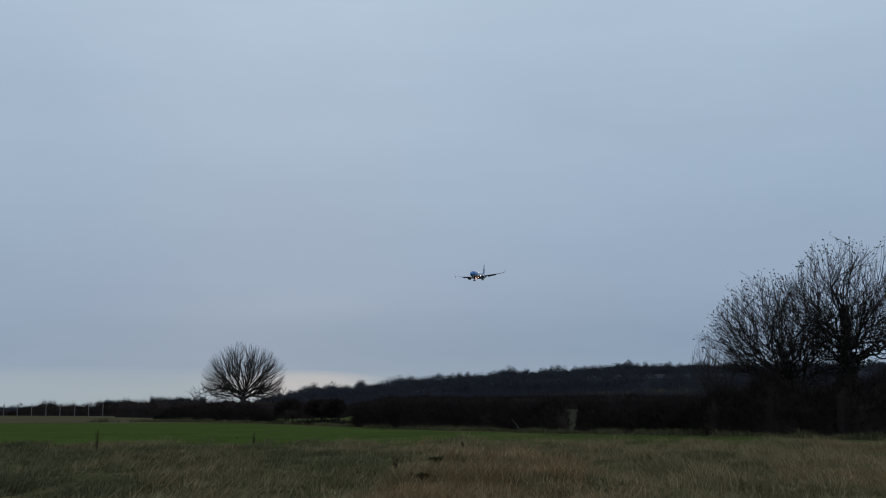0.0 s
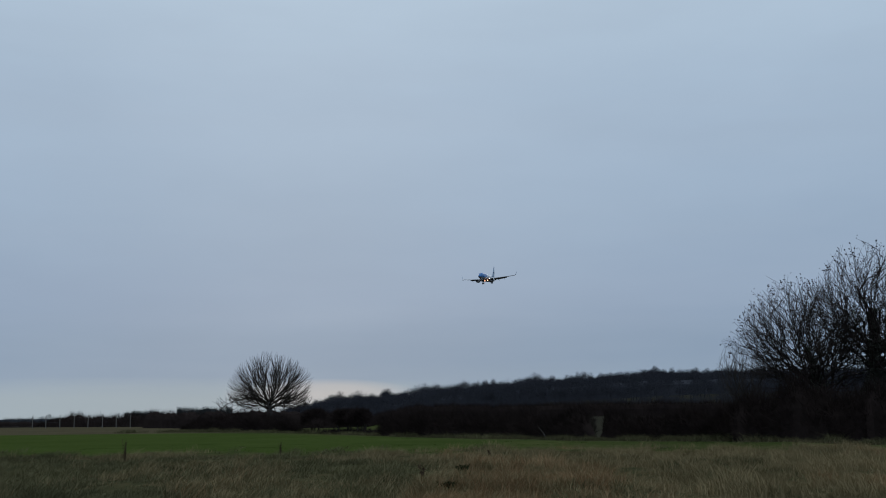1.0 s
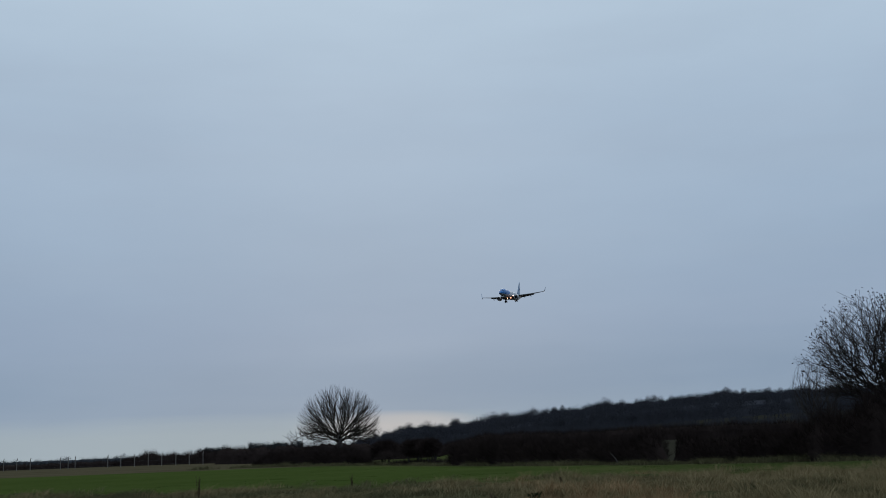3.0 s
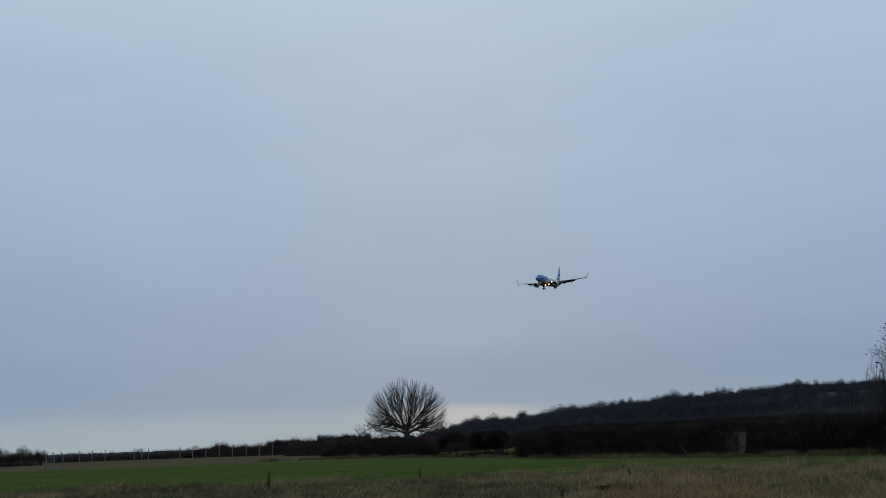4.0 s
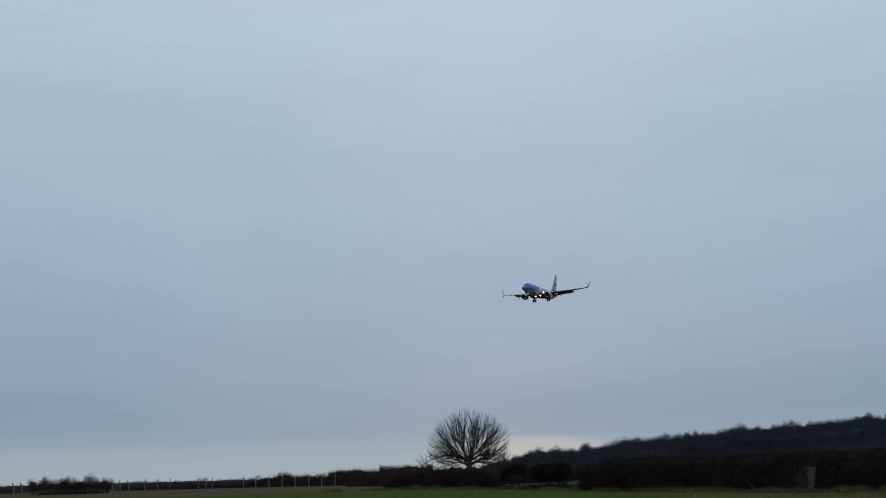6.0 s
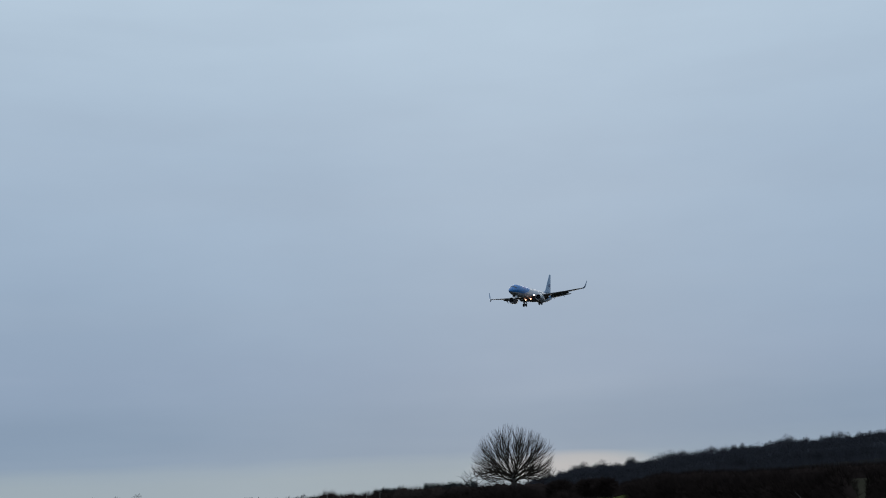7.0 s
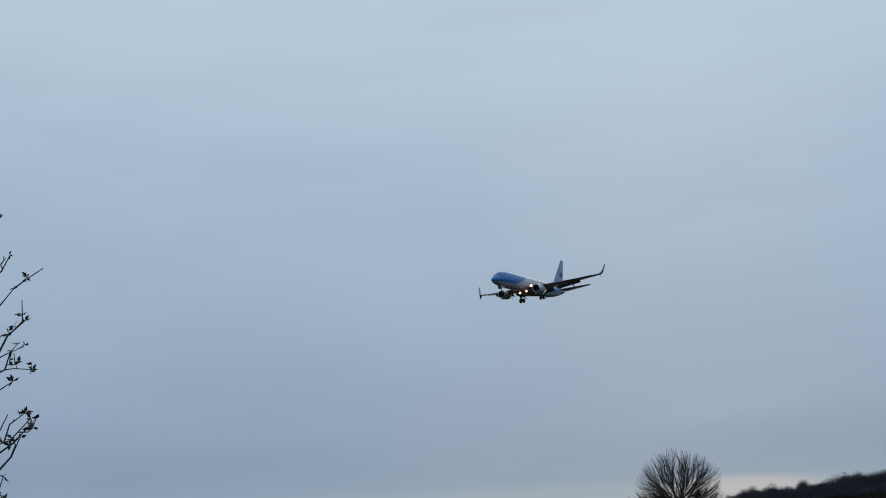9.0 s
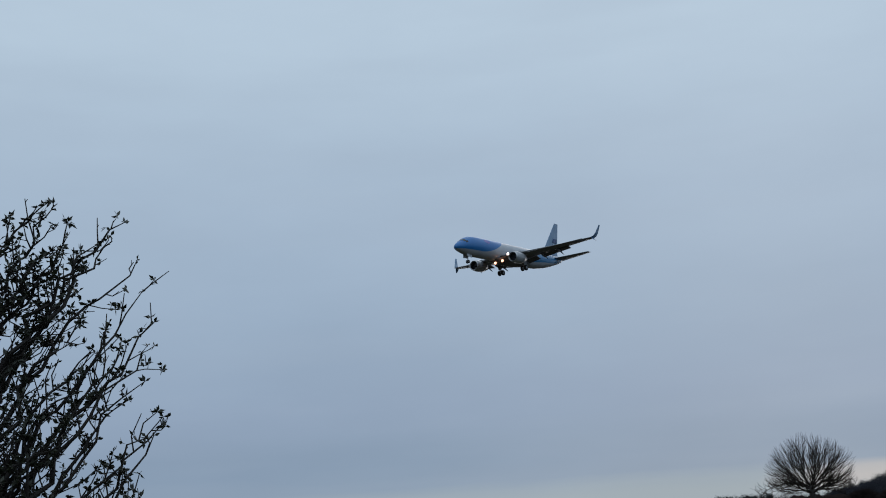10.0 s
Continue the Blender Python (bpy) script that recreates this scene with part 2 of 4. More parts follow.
def loft(rings, close_ends=True):
    """A skin over rings of equally many points."""
    bm = bmesh.new()
    rows = [[bm.verts.new(p) for p in ring] for ring in rings]
    n = len(rows[0])
    for a, b in zip(rows, rows[1:]):
        for k in range(n):
            bm.faces.new((a[k], a[(k + 1) % n], b[(k + 1) % n], b[k]))
    if close_ends:
        bm.faces.new(list(reversed(rows[0])))
        bm.faces.new(rows[-1])
    return bm


def polar(turn, far, z=0.0):
    """A place by its turn to the left of straight ahead (degrees) and its distance."""
    return Vector((-far * math.sin(radians(turn)), far * math.cos(radians(turn)), z))


def smooth_step(a, b, v):
    t = min(1.0, max(0.0, (v - a) / (b - a)))
    return t * t * (3 - 2 * t)


def land(x, y):
    """Height of the ground."""
    d = math.hypot(x, y)
    hill = 9.6 * smooth_step(190, 540, d) * smooth_step(-75, 110, x) * (1 if y > 0 else 0)
    bank = 1.25 * smooth_step(88, 135, y + 1.38 * x) * smooth_step(-14, -6, x) if y > 0 else 0
    far = bank - 6.0 * smooth_step(1200, 3000, d) - 5.0 * smooth_step(320, 800, d) * smooth_step(-60, -140, x) * (1 if y > 0 else 0)
    lumps = 0.17 * (noise.noise(Vector((x * 0.22, y * 0.22, 0))) + 0.8 * noise.noise(Vector((x * 0.9, y * 0.7, 3)))) * smooth_step(6, 14, d) * (1 - smooth_step(55, 80, d))
    return hill + far + lumps


# ---- ground ----


def make_ground():
    spokes, rings = 220, [0.0]
    r = 1.2
    while r < 4300:
        rings.append(r)
        r *= 1.035 if r < 120 else 1.08
    v, f = [Vector((0, 0, 0))], []
    for r in rings[1:]:
        for k in range(spokes):
            t = 2 * math.pi * k / spokes
            x, y = r * math.cos(t), r * math.sin(t)
            v.append(Vector((x, y, land(x, y))))
    for k in range(spokes):
        f.append((0, 1 + k, 1 + (k + 1) % spokes))
    for i in range(len(rings) - 2):
        for k in range(spokes):
            a, b = 1 + i * spokes, 1 + (i + 1) * spokes
            f.append((a + k, b + k, b + (k + 1) % spokes, a + (k + 1) % spokes))
    me = bpy.data.meshes.new("ground")
    me.from_pydata([tuple(p) for p in v], [], f)
    me.materials.append(ground_material())
    me.polygons.foreach_set("use_smooth", [True] * len(me.polygons))
    me.update()
    tagged(new("ground", me), "rough winter meadow running into a green sown field", "ground", kind="structure")


make_ground()

# ---- bare trees ----


def curve(a, ctrl, b, n, rng, shake):
    out = []
    for k in range(n + 1):
        u = k / n
        p = a * (1 - u) ** 2 + ctrl * (2 * u * (1 - u)) + b * (u * u)
        if 0 < k < n:
            p = p + Vector((rng.gauss(0, 1), rng.gauss(0, 1), rng.gauss(0, 1))) * shake
        out.append(p)
    return out


def crown_point(rng, rule, shell):
    """A point in the crown's egg, between two shells, its outline uneven."""
    while True:
        d = Vector((rng.gauss(0, 1), rng.gauss(0, 1), rng.gauss(0, 1))).normalized()
        if d.z < rule["floor"]:
            continue
        e = rule["crown"]
        k = rng.uniform(*shell) * (1 + rule["uneven"] * noise.noise(d * 2.3 + rule["centre"]))
        return rule["centre"] + Vector((d.x * e[0], d.y * e[1], d.z * e[2])) * k


def fork(s, p, way, tips, least, rng, depth=0, stray=0.05, rise=0.0, power=0.42):
    """Splits a bundle of twig ends in two again and again; each bundle is a branch as thick as its count of ends asks."""
    n = len(tips)
    if n == 1:
        q = Vector(tips[0])
        d = (q - p).length
        s.tube([p, p.lerp(q, 0.5) + way * (0.10 * d) + Vector((0, 0, -0.05 * d)), q], [least, least * 0.85, least * 0.5], 3)
        return
    spread = tips - tips.mean(0)
    axis = np.linalg.eigh(spread.T @ spread)[1][:, 2]
    along = spread @ axis
    along = along + np.array([rng.gauss(0, 0.12) for _ in range(n)]) * along.std()
    order = np.argsort(along)
    k = min(n - 1, max(1, int(round(n * rng.uniform(0.28, 0.72)))))
    for group in (tips[order[:k]], tips[order[k:]]):
        m = len(group)
        if m == 1:
            fork(s, p, way, group, least, rng, depth + 1, stray, rise, power)
            continue
        to = Vector(group.mean(0)) - p
        # branches sag under their ends, so that the twigs turn upwards
        to.z -= rise * math.hypot(to.x, to.y)
        step = to.length * min(0.42, 0.13 + 0.028 * depth) * rng.uniform(0.75, 1.25)
        d = (way * 0.42 + to.normalized() * 0.58 + Vector((rng.gauss(0, stray), rng.gauss(0, stray), rng.gauss(0, stray)))).normalized()
        q = p + d * step
        r = least * m ** power
        s.tube([p, p + way * (step * 0.3) + d * (step * 0.22), q], [r * 1.08, r, r * 0.93], 6 if m > 60 else 4 if m > 8 else 3)
        fork(s, q, d, group, least, rng, depth + 1, stray, rise, power)


def forked_tree(name, base, trunk, limbs, ends, rule, rng, mat, label, leaf=None, ivy=None, lean=(0, 0)):
    """Trunk, and limbs that fork down to fine twigs which fill an uneven crown."""
    tree = new(name)
    tree.location = base
    s = Soup()
    top = Vector((lean[0], lean[1], trunk[0]))
    mid = top * 0.5 + Vector((rng.uniform(-.1, .1), 0, 0))
    s.tube([Vector((0, 0, -0.3)), Vector((0, 0, 0.25)), mid, top], [trunk[1] * 1.5, trunk[1] * 1.1, trunk[1] * 0.95, trunk[1] * 0.6], 9)
    s.mesh("trunk", bark, tree, True)
    least = rule["least"]
    outer = [crown_point(rng, rule, (0.85, 1.0)) for _ in range(int(ends * rule["rim"]))]
    inner = [crown_point(rng, rule, (rule["heart"], 0.88)) for _ in range(ends - len(outer))]
    tips = np.array([tuple(p) for p in outer + inner])
    # one bundle of ends to a limb
    hearts = tips[[rng.randrange(len(tips)) for _ in range(limbs)]]
    for _ in range(6):
        nearest = np.argmin(((tips[:, None, :] - hearts[None]) ** 2).sum(2), 1)
        hearts = np.array([tips[nearest == k].mean(0) if (nearest == k).any() else hearts[k] for k in range(limbs)])
    lines = []
    for k in range(limbs):
        group = tips[nearest == k]
        if not len(group):
            continue
        to = Vector(hearts[k])
        high = smooth_step(rule["centre"].z - rule["crown"][2] * 0.6, rule["centre"].z + rule["crown"][2] * 0.6, to.z)
        start = mid.lerp(top, 0.3 + 0.7 * high)
        flat = Vector((to.x - start.x, to.y - start.y, 0))
        way = (flat.normalized() * 0.6 + Vector((0, 0, 0.5 * rule["arch"])) + (to - start).normalized() * 0.6).normalized()
        q = start + way * (to - start).length * 0.16
        r = least * len(group) ** rule["power"]
        s = Soup()
        s.tube([start - way * 0.1, start.lerp(q, 0.5), q], [r * 1.5, r * 1.2, r * 1.05], 7)
        fork(s, q, way, group, least, rng, 0, rule["stray"], rule["rise"], rule["power"])
        s.mesh("limb", mat, tree)
        lines.append((start, q, to))
    for e in rule.get("low", ()):
        # low arching limbs that reach out under the crown, with upright shoots
        q = Vector(e)
        start = mid.lerp(top, 0.7)
        pts = curve(start, Vector((q.x * 0.45, q.y * 0.45, max(q.z, trunk[0]) + 1.3)), q, 8, rng, 0.06)
        s = Soup()
        s.tube(pts, [0.13 * (1 - 0.85 * k / 8) for k in range(9)], 5)
        for k in range(2, 9):
            shoots = np.array([tuple(pts[k] + Vector((rng.gauss(0.1 * q.x, 0.3), rng.gauss(0, 0.4), rng.gauss(0.45, 0.35)))) for _ in range(11)])
            fork(s, pts[k], (pts[k] - pts[k - 1]).normalized(), shoots, least, rng, 3)
        s.mesh("limb", mat, tree)
    if leaf:
        s = Soup()
        for p in tips:
            if rng.random() < leaf[0]:
                for _ in range(rng.randint(1, 3)):
                    s.leaf(Vector(p) + Vector((rng.gauss(0, .08), rng.gauss(0, .08), rng.gauss(0, .08))), leaf[1], leaf[1] * 0.7, rng)
        tagged(s.mesh("leaf_cover", twig_dark, tree), kind="stuff")
    if ivy:
        s = Soup()
        for k in range(ivy[0]):
            h = ivy[1] * rng.random() ** 1.35
            c = Vector((lean[0], lean[1], 0)) * min(1.6, h / trunk[0]) + Vector((0, 0, h))
            rr = ivy[2] * (1.05 - 0.85 * h / ivy[1]) * rng.random() ** 0.45 * (1 + 0.9 * noise.noise(c * 1.1))
            c.x += 0.35 * noise.noise(Vector((h * 0.7, ivy[1], 2)))
            t = rng.uniform(0, 6.283)
            s.leaf(c + Vector((rr * math.cos(t), rr * math.sin(t), 0)), 0.17, 0.16, rng)
        for start, q, to in lines:
            if rng.random() < 0.6:
                for k in range(ivy[0] // 34):
                    u = rng.random() ** 1.5 * 0.6
                    p = start.lerp(q, min(1, u * 4)).lerp(to, u)
                    w = 0.34 * (1 - u)
                    s.leaf(p + Vector((rng.gauss(0, w), rng.gauss(0, w), rng.gauss(0, w))), 0.17, 0.15, rng)
        tagged(s.mesh("ivy", ivy_leaf, tree), kind="stuff")
    tagged(tree, label, "tree")
    return tree


def make_lone_tree():
    rng = random.Random(5)
    rule = dict(centre=Vector((0.1, 0, 4.65)), crown=(4.8, 4.6, 4.05), least=0.0155, floor=-0.6, uneven=0.08, arch=0.55, rim=0.58, heart=0.4, stray=0.13, rise=0.2, power=0.37,
                low=((-5.2, 0.2, 2.5), (-4.5, -0.6, 2.6), (-4.0, 0.8, 2.3), (4.1, 0.3, 2.8), (3.7, -0.7, 2.6)))
    forked_tree("tree", polar(9.75, 128), (3.1, 0.38), 19, 1450, rule, rng, twig_grey, "bare lone tree with a round crown behind the hedge")


make_lone_tree()


def make_big_trees():
    rng = random.Random(11)
    rule = dict(centre=Vector((0.4, 0, 6.5)), crown=(4.7, 4.3, 4.65), least=0.013, floor=-0.42, uneven=0.24, arch=0.5, rim=0.6, heart=0.4, stray=0.36, rise=0.0, power=0.42)
    forked_tree("tree", polar(-19.2, 70), (5.0, 0.42), 13, 1250, rule, rng, twig_dark, "large bare tree with a thickly ivy-clad trunk", (0.55, 0.13), (3800, 7.4, 0.95))
    rule2 = dict(rule, centre=Vector((-1.4, 0, 5.2)), crown=(4.35, 3.9, 4.2), arch=0.5)
    forked_tree("tree", polar(-17.1, 69.5), (3.2, 0.3), 13, 1200, rule2, rng, twig_dark, "bare spreading tree leaning away from the ivy-clad one", (0.55, 0.13), (2200, 5.2, 0.6), (-0.7, 0))
    rule3 = dict(rule, centre=Vector((0, 0, 3.5)), crown=(1.6, 1.4, 2.5), least=0.010, arch=0.4)
    forked_tree("sapling", polar(-13.2, 69), (1.6, 0.07), 6, 230, rule3, rng, twig_grey, "thin bare sapling rising from the thicket")
    rule4 = dict(rule, centre=Vector((0.5, 0, 6.4)), crown=(4.7, 4.4, 4.6))
    forked_tree("tree", polar(-23.6, 71), (4.0, 0.4), 14, 1100, rule4, rng, twig_dark, "bare tree with ivy at the end of the thicket", (0.35, 0.12), (3600, 6.5, 1.2))


make_big_trees()

# ---- hedges ----


def hedge(name, line, high, deep, label, rng, per_metre=260, mat=None, ragged=0.25, group="", foot=0.0, lump=0.24, fade=1.8):
    """A run of twiggy hedge along a line of (turn, distance) with its own lumpy outline."""
    pts = [polar(t, d) for t, d in line]
    s, heart = Soup(), Soup()
    off = rng.uniform(0, 90)

    def close(p):
        """Falls off at both ends of the run."""
        u = min((p - pts[0]).dot((pts[1] - pts[0]).normalized()), (pts[-1] - p).dot((pts[-1] - pts[-2]).normalized()))
        if u < -0.05:
            return 0.04
        return 0.12 + 0.88 * math.sqrt(smooth_step(-0.2, fade, u))

    for a, b in zip(pts, pts[1:]):
        run = (b - a).length
        along = (b - a).normalized()
        across = Vector((-along.y, along.x, 0))
        steps = max(2, int(run / 0.5))
        # woody heart, a lumpy body that the twigs stand out from
        rows = []
        for i in range(-1, steps + 2):
            p = a + (b - a) * (i / steps)
            g = land(p.x, p.y)
            k = (1 + lump * (noise.noise(Vector((p.x * 0.4 + off, p.y * 0.4, 1))) + 0.6 * noise.noise(Vector((p.x * 1.1 + off, p.y * 1.1, 6))))) * close(p)
            ring = []
            for j in range(8):
                t = math.pi * j / 7
                w = 0.72 * deep * math.cos(t) * close(p) * (1 + 0.25 * noise.noise(p * 1.3 + Vector((0, 0, j * 3.1))))
                h = foot + (0.80 * high * k - foot) * math.sin(t) ** 0.6 * (1 + 0.14 * noise.noise(p * 1.7 + Vector((0, 0, j * 1.7))))
                ring.append(p + across * w + Vector((0, 0, g + max(foot - 0.05, h))))
            rows.append(ring)
        base = len(heart.v)
        for ring in rows:
            heart.v += ring
        for i in range(steps + 2):
            for j in range(7):
                q = base + i * 8 + j
                heart.f.append((q, q + 8, q + 9, q + 1))
        for _ in range(int(run * per_metre)):
            u = rng.random()
            p = a.lerp(b, u)
            g = land(p.x, p.y)
            k = (1 + lump * (noise.noise(Vector((p.x * 0.4 + off, p.y * 0.4, 1))) + 0.6 * noise.noise(Vector((p.x * 1.1 + off, p.y * 1.1, 6))))) * close(p)
            t = math.pi * rng.random()
            rad = rng.uniform(0.70, 1.0)
            q = p + across * (deep * rad * math.cos(t) * 0.95 * close(p)) + Vector((0, 0, g + foot + (high * k - foot) * rad * math.sin(t) ** 0.6 * 0.97))
            d = (across * math.cos(t) + Vector((0, 0, 0.35 + math.sin(t))) + Vector((rng.gauss(0, .6), rng.gauss(0, .6), rng.gauss(0, .4)))).normalized()
            side = d.cross(Vector((rng.gauss(0, 1), rng.gauss(0, 1), rng.gauss(0, 1)))).normalized()
            s.sliver(q - d * 0.15, q + d * rng.uniform(0.15, 0.2 + ragged), rng.uniform(0.008, 0.024), side)
    ob = new(name)
    ob.location = pts[0]
    for soup, piece in ((heart, "woody_heart"), (s, "twig_mass")):
        soup.v = [p - pts[0] for p in soup.v]
        tagged(soup.mesh(piece, mat or hedge_twigs, ob), kind="stuff" if soup is s else "")
    return tagged(ob, label, "hedge", group)


def make_hedges():
    rng = random.Random(21)
    hedge("hedge", [(13.9, 126), (12.4, 124), (10.5, 120), (8.2, 112)], 1.85, 1.2, "overgrown dark bare hedge below the lone tree", rng, 480, ragged=0.6, lump=0.36, fade=6.0)
    hedge("hedge", [(8.0, 110), (7.2, 106)], 2.0, 1.1, "gappy stretch of dark bare hedge", rng, ragged=0.5, foot=0.55)
    hedge("hedge", [(4.0, 93), (1.5, 85), (-2.5, 78), (-5.85, 74)], 1.8, 1.2, "long clipped dark hawthorn hedge along the field", rng, 900, ragged=0.42, lump=0.34, fade=0.45)
    hedge("hedge", [(-6.7, 73), (-9.0, 71.5), (-12.5, 70)], 1.8, 1.2, "dark hawthorn hedge beyond the field gap", rng, 900, ragged=0.42, lump=0.34, fade=0.45)
    hedge("hedge", [(5.2, 150), (0.0, 135), (-7.5, 122), (-13.0, 118)], 1.55, 1.2, "second brown hedge line behind the first", rng, 330, ragged=0.35, lump=0.16)
    hedge("thicket", [(-11.2, 69), (-13.4, 67.5), (-16, 66.5), (-19, 66), (-22.5, 66.5), (-27, 68)], 3.15, 1.9, "tall tangled dark thicket under the big trees", rng, 900, ragged=0.8, lump=0.34, fade=5.0)
    hedge("hedge", [(26.4, 212), (24.0, 208), (19.5, 204)], 1.0, 1.3, "low ragged field hedge behind the wire fence", rng, 90, ragged=0.6)
    hedge("hedge", [(20.4, 204), (16.0, 192), (12.5, 176)], 1.95, 1.4, "ragged dark hedge behind the wire fence", rng, 260, ragged=0.7, lump=0.4, fade=8.0)
    hedge("hedge", [(7.3, 105), (5.6, 100), (3.9, 93.5)], 0.3, 0.7, "low dead growth along the gappy hedge foot", rng, 200, ragged=0.35, lump=0.5, fade=2.0)
    hedge("hedge", [(15.6, 172), (13.0, 158), (9.5, 150), (5.2, 150)], 2.5, 1.4, "far brown hedge behind the fence", rng, 130, ragged=0.5)
    # small hawthorns standing in the gap on bare stems
    for turn, far, wide in ((6.1, 101, 1.25), (5.35, 99, 1.0), (7.55, 108, 1.3)):
        tree = new("hawthorn")
        tree.location = polar(turn, far)
        s = Soup()
        for k in range(5):
            x = rng.uniform(-0.6, 0.6) * wide
            s.tube([Vector((x * 0.5, 0, -0.1)), Vector((x * 0.8, rng.uniform(-.2, .2), 0.5)), Vector((x, rng.uniform(-.3, .3), 1.1))], [0.09, 0.07, 0.05], 5)
        s.mesh("stem_cluster", bark, tree)
        s = Soup()
        for k in range(2600):
            d = Vector((rng.gauss(0, 1), rng.gauss(0, 1), rng.gauss(0, 1))).normalized()
            p = Vector((d.x * wide, d.y * wide, 1.48 + d.z * 0.6))
            p = Vector((0, 0, 1.48)).lerp(p, rng.random() ** 0.33)
            q = (d + Vector((rng.gauss(0, .5), rng.gauss(0, .5), rng.gauss(0, .5)))).normalized()
            s.sliver(p, p + q * rng.uniform(0.2, 0.5), 0.03, q.orthogonal().normalized())
        s.mesh("crown", hedge_twigs, tree)
        tagged(tree, "small dark hawthorn on bare stems in the hedge gap", "tree", "hawthorns in the gap")


make_hedges()

# ---- woods and far tree lines ----


def sprays(name, trees, ridges, mat, label, seed):
    """Far trees in one mesh: each a stem and a domed, lobed crown of fine sprays, over an undergrowth that closes the view between the stems."""
    rs = np.random.RandomState(seed)
    p = np.array([t[0][:] for t in trees])
    high, wide, count, thick = (np.array([t[k] for t in trees]) for k in (1, 2, 3, 4))
    lobes = rs.normal(0, 1, (len(trees), 7, 3))
    lobes /= np.linalg.norm(lobes, axis=2, keepdims=True)
    lobes *= rs.uniform(0.3, 0.62, (len(trees), 7, 1))
    lobes[:, :, 2] = lobes[:, :, 2] * 0.8 + 0.08
    k = np.repeat(np.arange(len(trees)), count.astype(int))
    m = len(k)
    d = rs.normal(0, 1, (m, 3))
    d /= np.linalg.norm(d, axis=1, keepdims=True)
    u = lobes[k, rs.randint(0, 7, m)] + d * (0.44 * rs.rand(m) ** 0.6)[:, None]
    c = p[k] + np.stack([u[:, 0] * wide[k] * 0.5, u[:, 1] * wide[k] * 0.5, high[k] * (0.56 + 0.42 * u[:, 2])], 1)
    q = u + d * 0.6 + rs.normal(0, 0.3, (m, 3)) + np.array([0, 0, 0.15])
    q /= np.linalg.norm(q, axis=1, keepdims=True)
    side = np.cross(q, rs.normal(0, 1, (m, 3)) * np.array([1, 1, 0.2]))
    side /= np.linalg.norm(side, axis=1, keepdims=True)
    w = (thick[k] * rs.uniform(0.5, 1.3, m))[:, None]
    tip = c + q * (high[k] * rs.uniform(0.015, 0.045, m))[:, None]
    v = np.stack([c - side * w, c + side * w, tip], 1).reshape(-1, 3)
    # stems
    for ax in ((1, 0, 0), (0, 1, 0)):
        a = np.array(ax) * (wide * 0.028)[:, None]
        v = np.concatenate([v, np.stack([p - a, p + a, p + np.stack([0 * high, 0 * high, high * 0.75], 1)], 1).reshape(-1, 3)])
    verts, faces = v.tolist(), np.arange(len(v)).reshape(-1, 3).tolist()
    for ridge in ridges:
        base = len(verts)
        for centre, across, tall, deep in ridge:
            for j in range(7):
                t = math.pi * j / 6
                verts.append(tuple(centre + across * (deep * math.cos(t)) + Vector((0, 0, tall * math.sin(t) ** 0.5))))
        for i in range(len(ridge) - 1):
            for j in range(6):
                a = base + i * 7 + j
                faces.append((a, a + 7, a + 8, a + 1))
    me = bpy.data.meshes.new(name)
    me.from_pydata(verts, [], faces)
    me.materials.append(mat)
    me.update()
    return tagged(new(name, me), label, "trees", kind="stuff")


def undergrowth(first, last, far, tall, deep, step=0.2):
    """Rows of a lumpy bank of brushwood; far and tall are rules of the turn."""
    rows, turn = [], first
    while turn <= last:
        p = polar(turn, far(turn) * (1 + 0.012 * noise.noise(Vector((turn * 1.1, 2, 0)))))
        p.z = land(p.x, p.y) - 0.4
        k = 1 + 0.16 * noise.noise(Vector((turn * 1.7, far(turn), 0))) + 0.12 * noise.noise(Vector((turn * 5.1, far(turn), 4)))
        k *= 0.15 + 0.85 * smooth_step(first, first + 0.7, turn) * (1 - smooth_step(last - 0.7, last, turn))
        rows.append((p, Vector((p.x, p.y, 0)).normalized(), tall(turn) * k, deep))
        turn += step
    return rows


SKYLINE = [(-35, 2.15), (-9, 2.12), (-6, 2.0), (-4.9, 1.86), (-3.2, 1.86), (-0.4, 1.56), (0.7, 1.52), (2.4, 1.50), (3.7, 1.22), (4.6, 1.08), (5.7, 1.13), (6.6, 1.04), (7.6, 0.72), (9.3, 0.35)]


def skyline(turn):
    """How high the wood's top stands over eye level, in degrees."""
    for (a, u), (b, w) in zip(SKYLINE, SKYLINE[1:]):
        if a <= turn <= b:
            return 0.09 + u + (w - u) * (turn - a) / (b - a)
    return 0.3


def wood_height(turn, far):
    p = polar(turn, far)
    return max(1.5, 1.7 + far * math.tan(radians(skyline(turn))) - land(p.x, p.y) + 0.3)


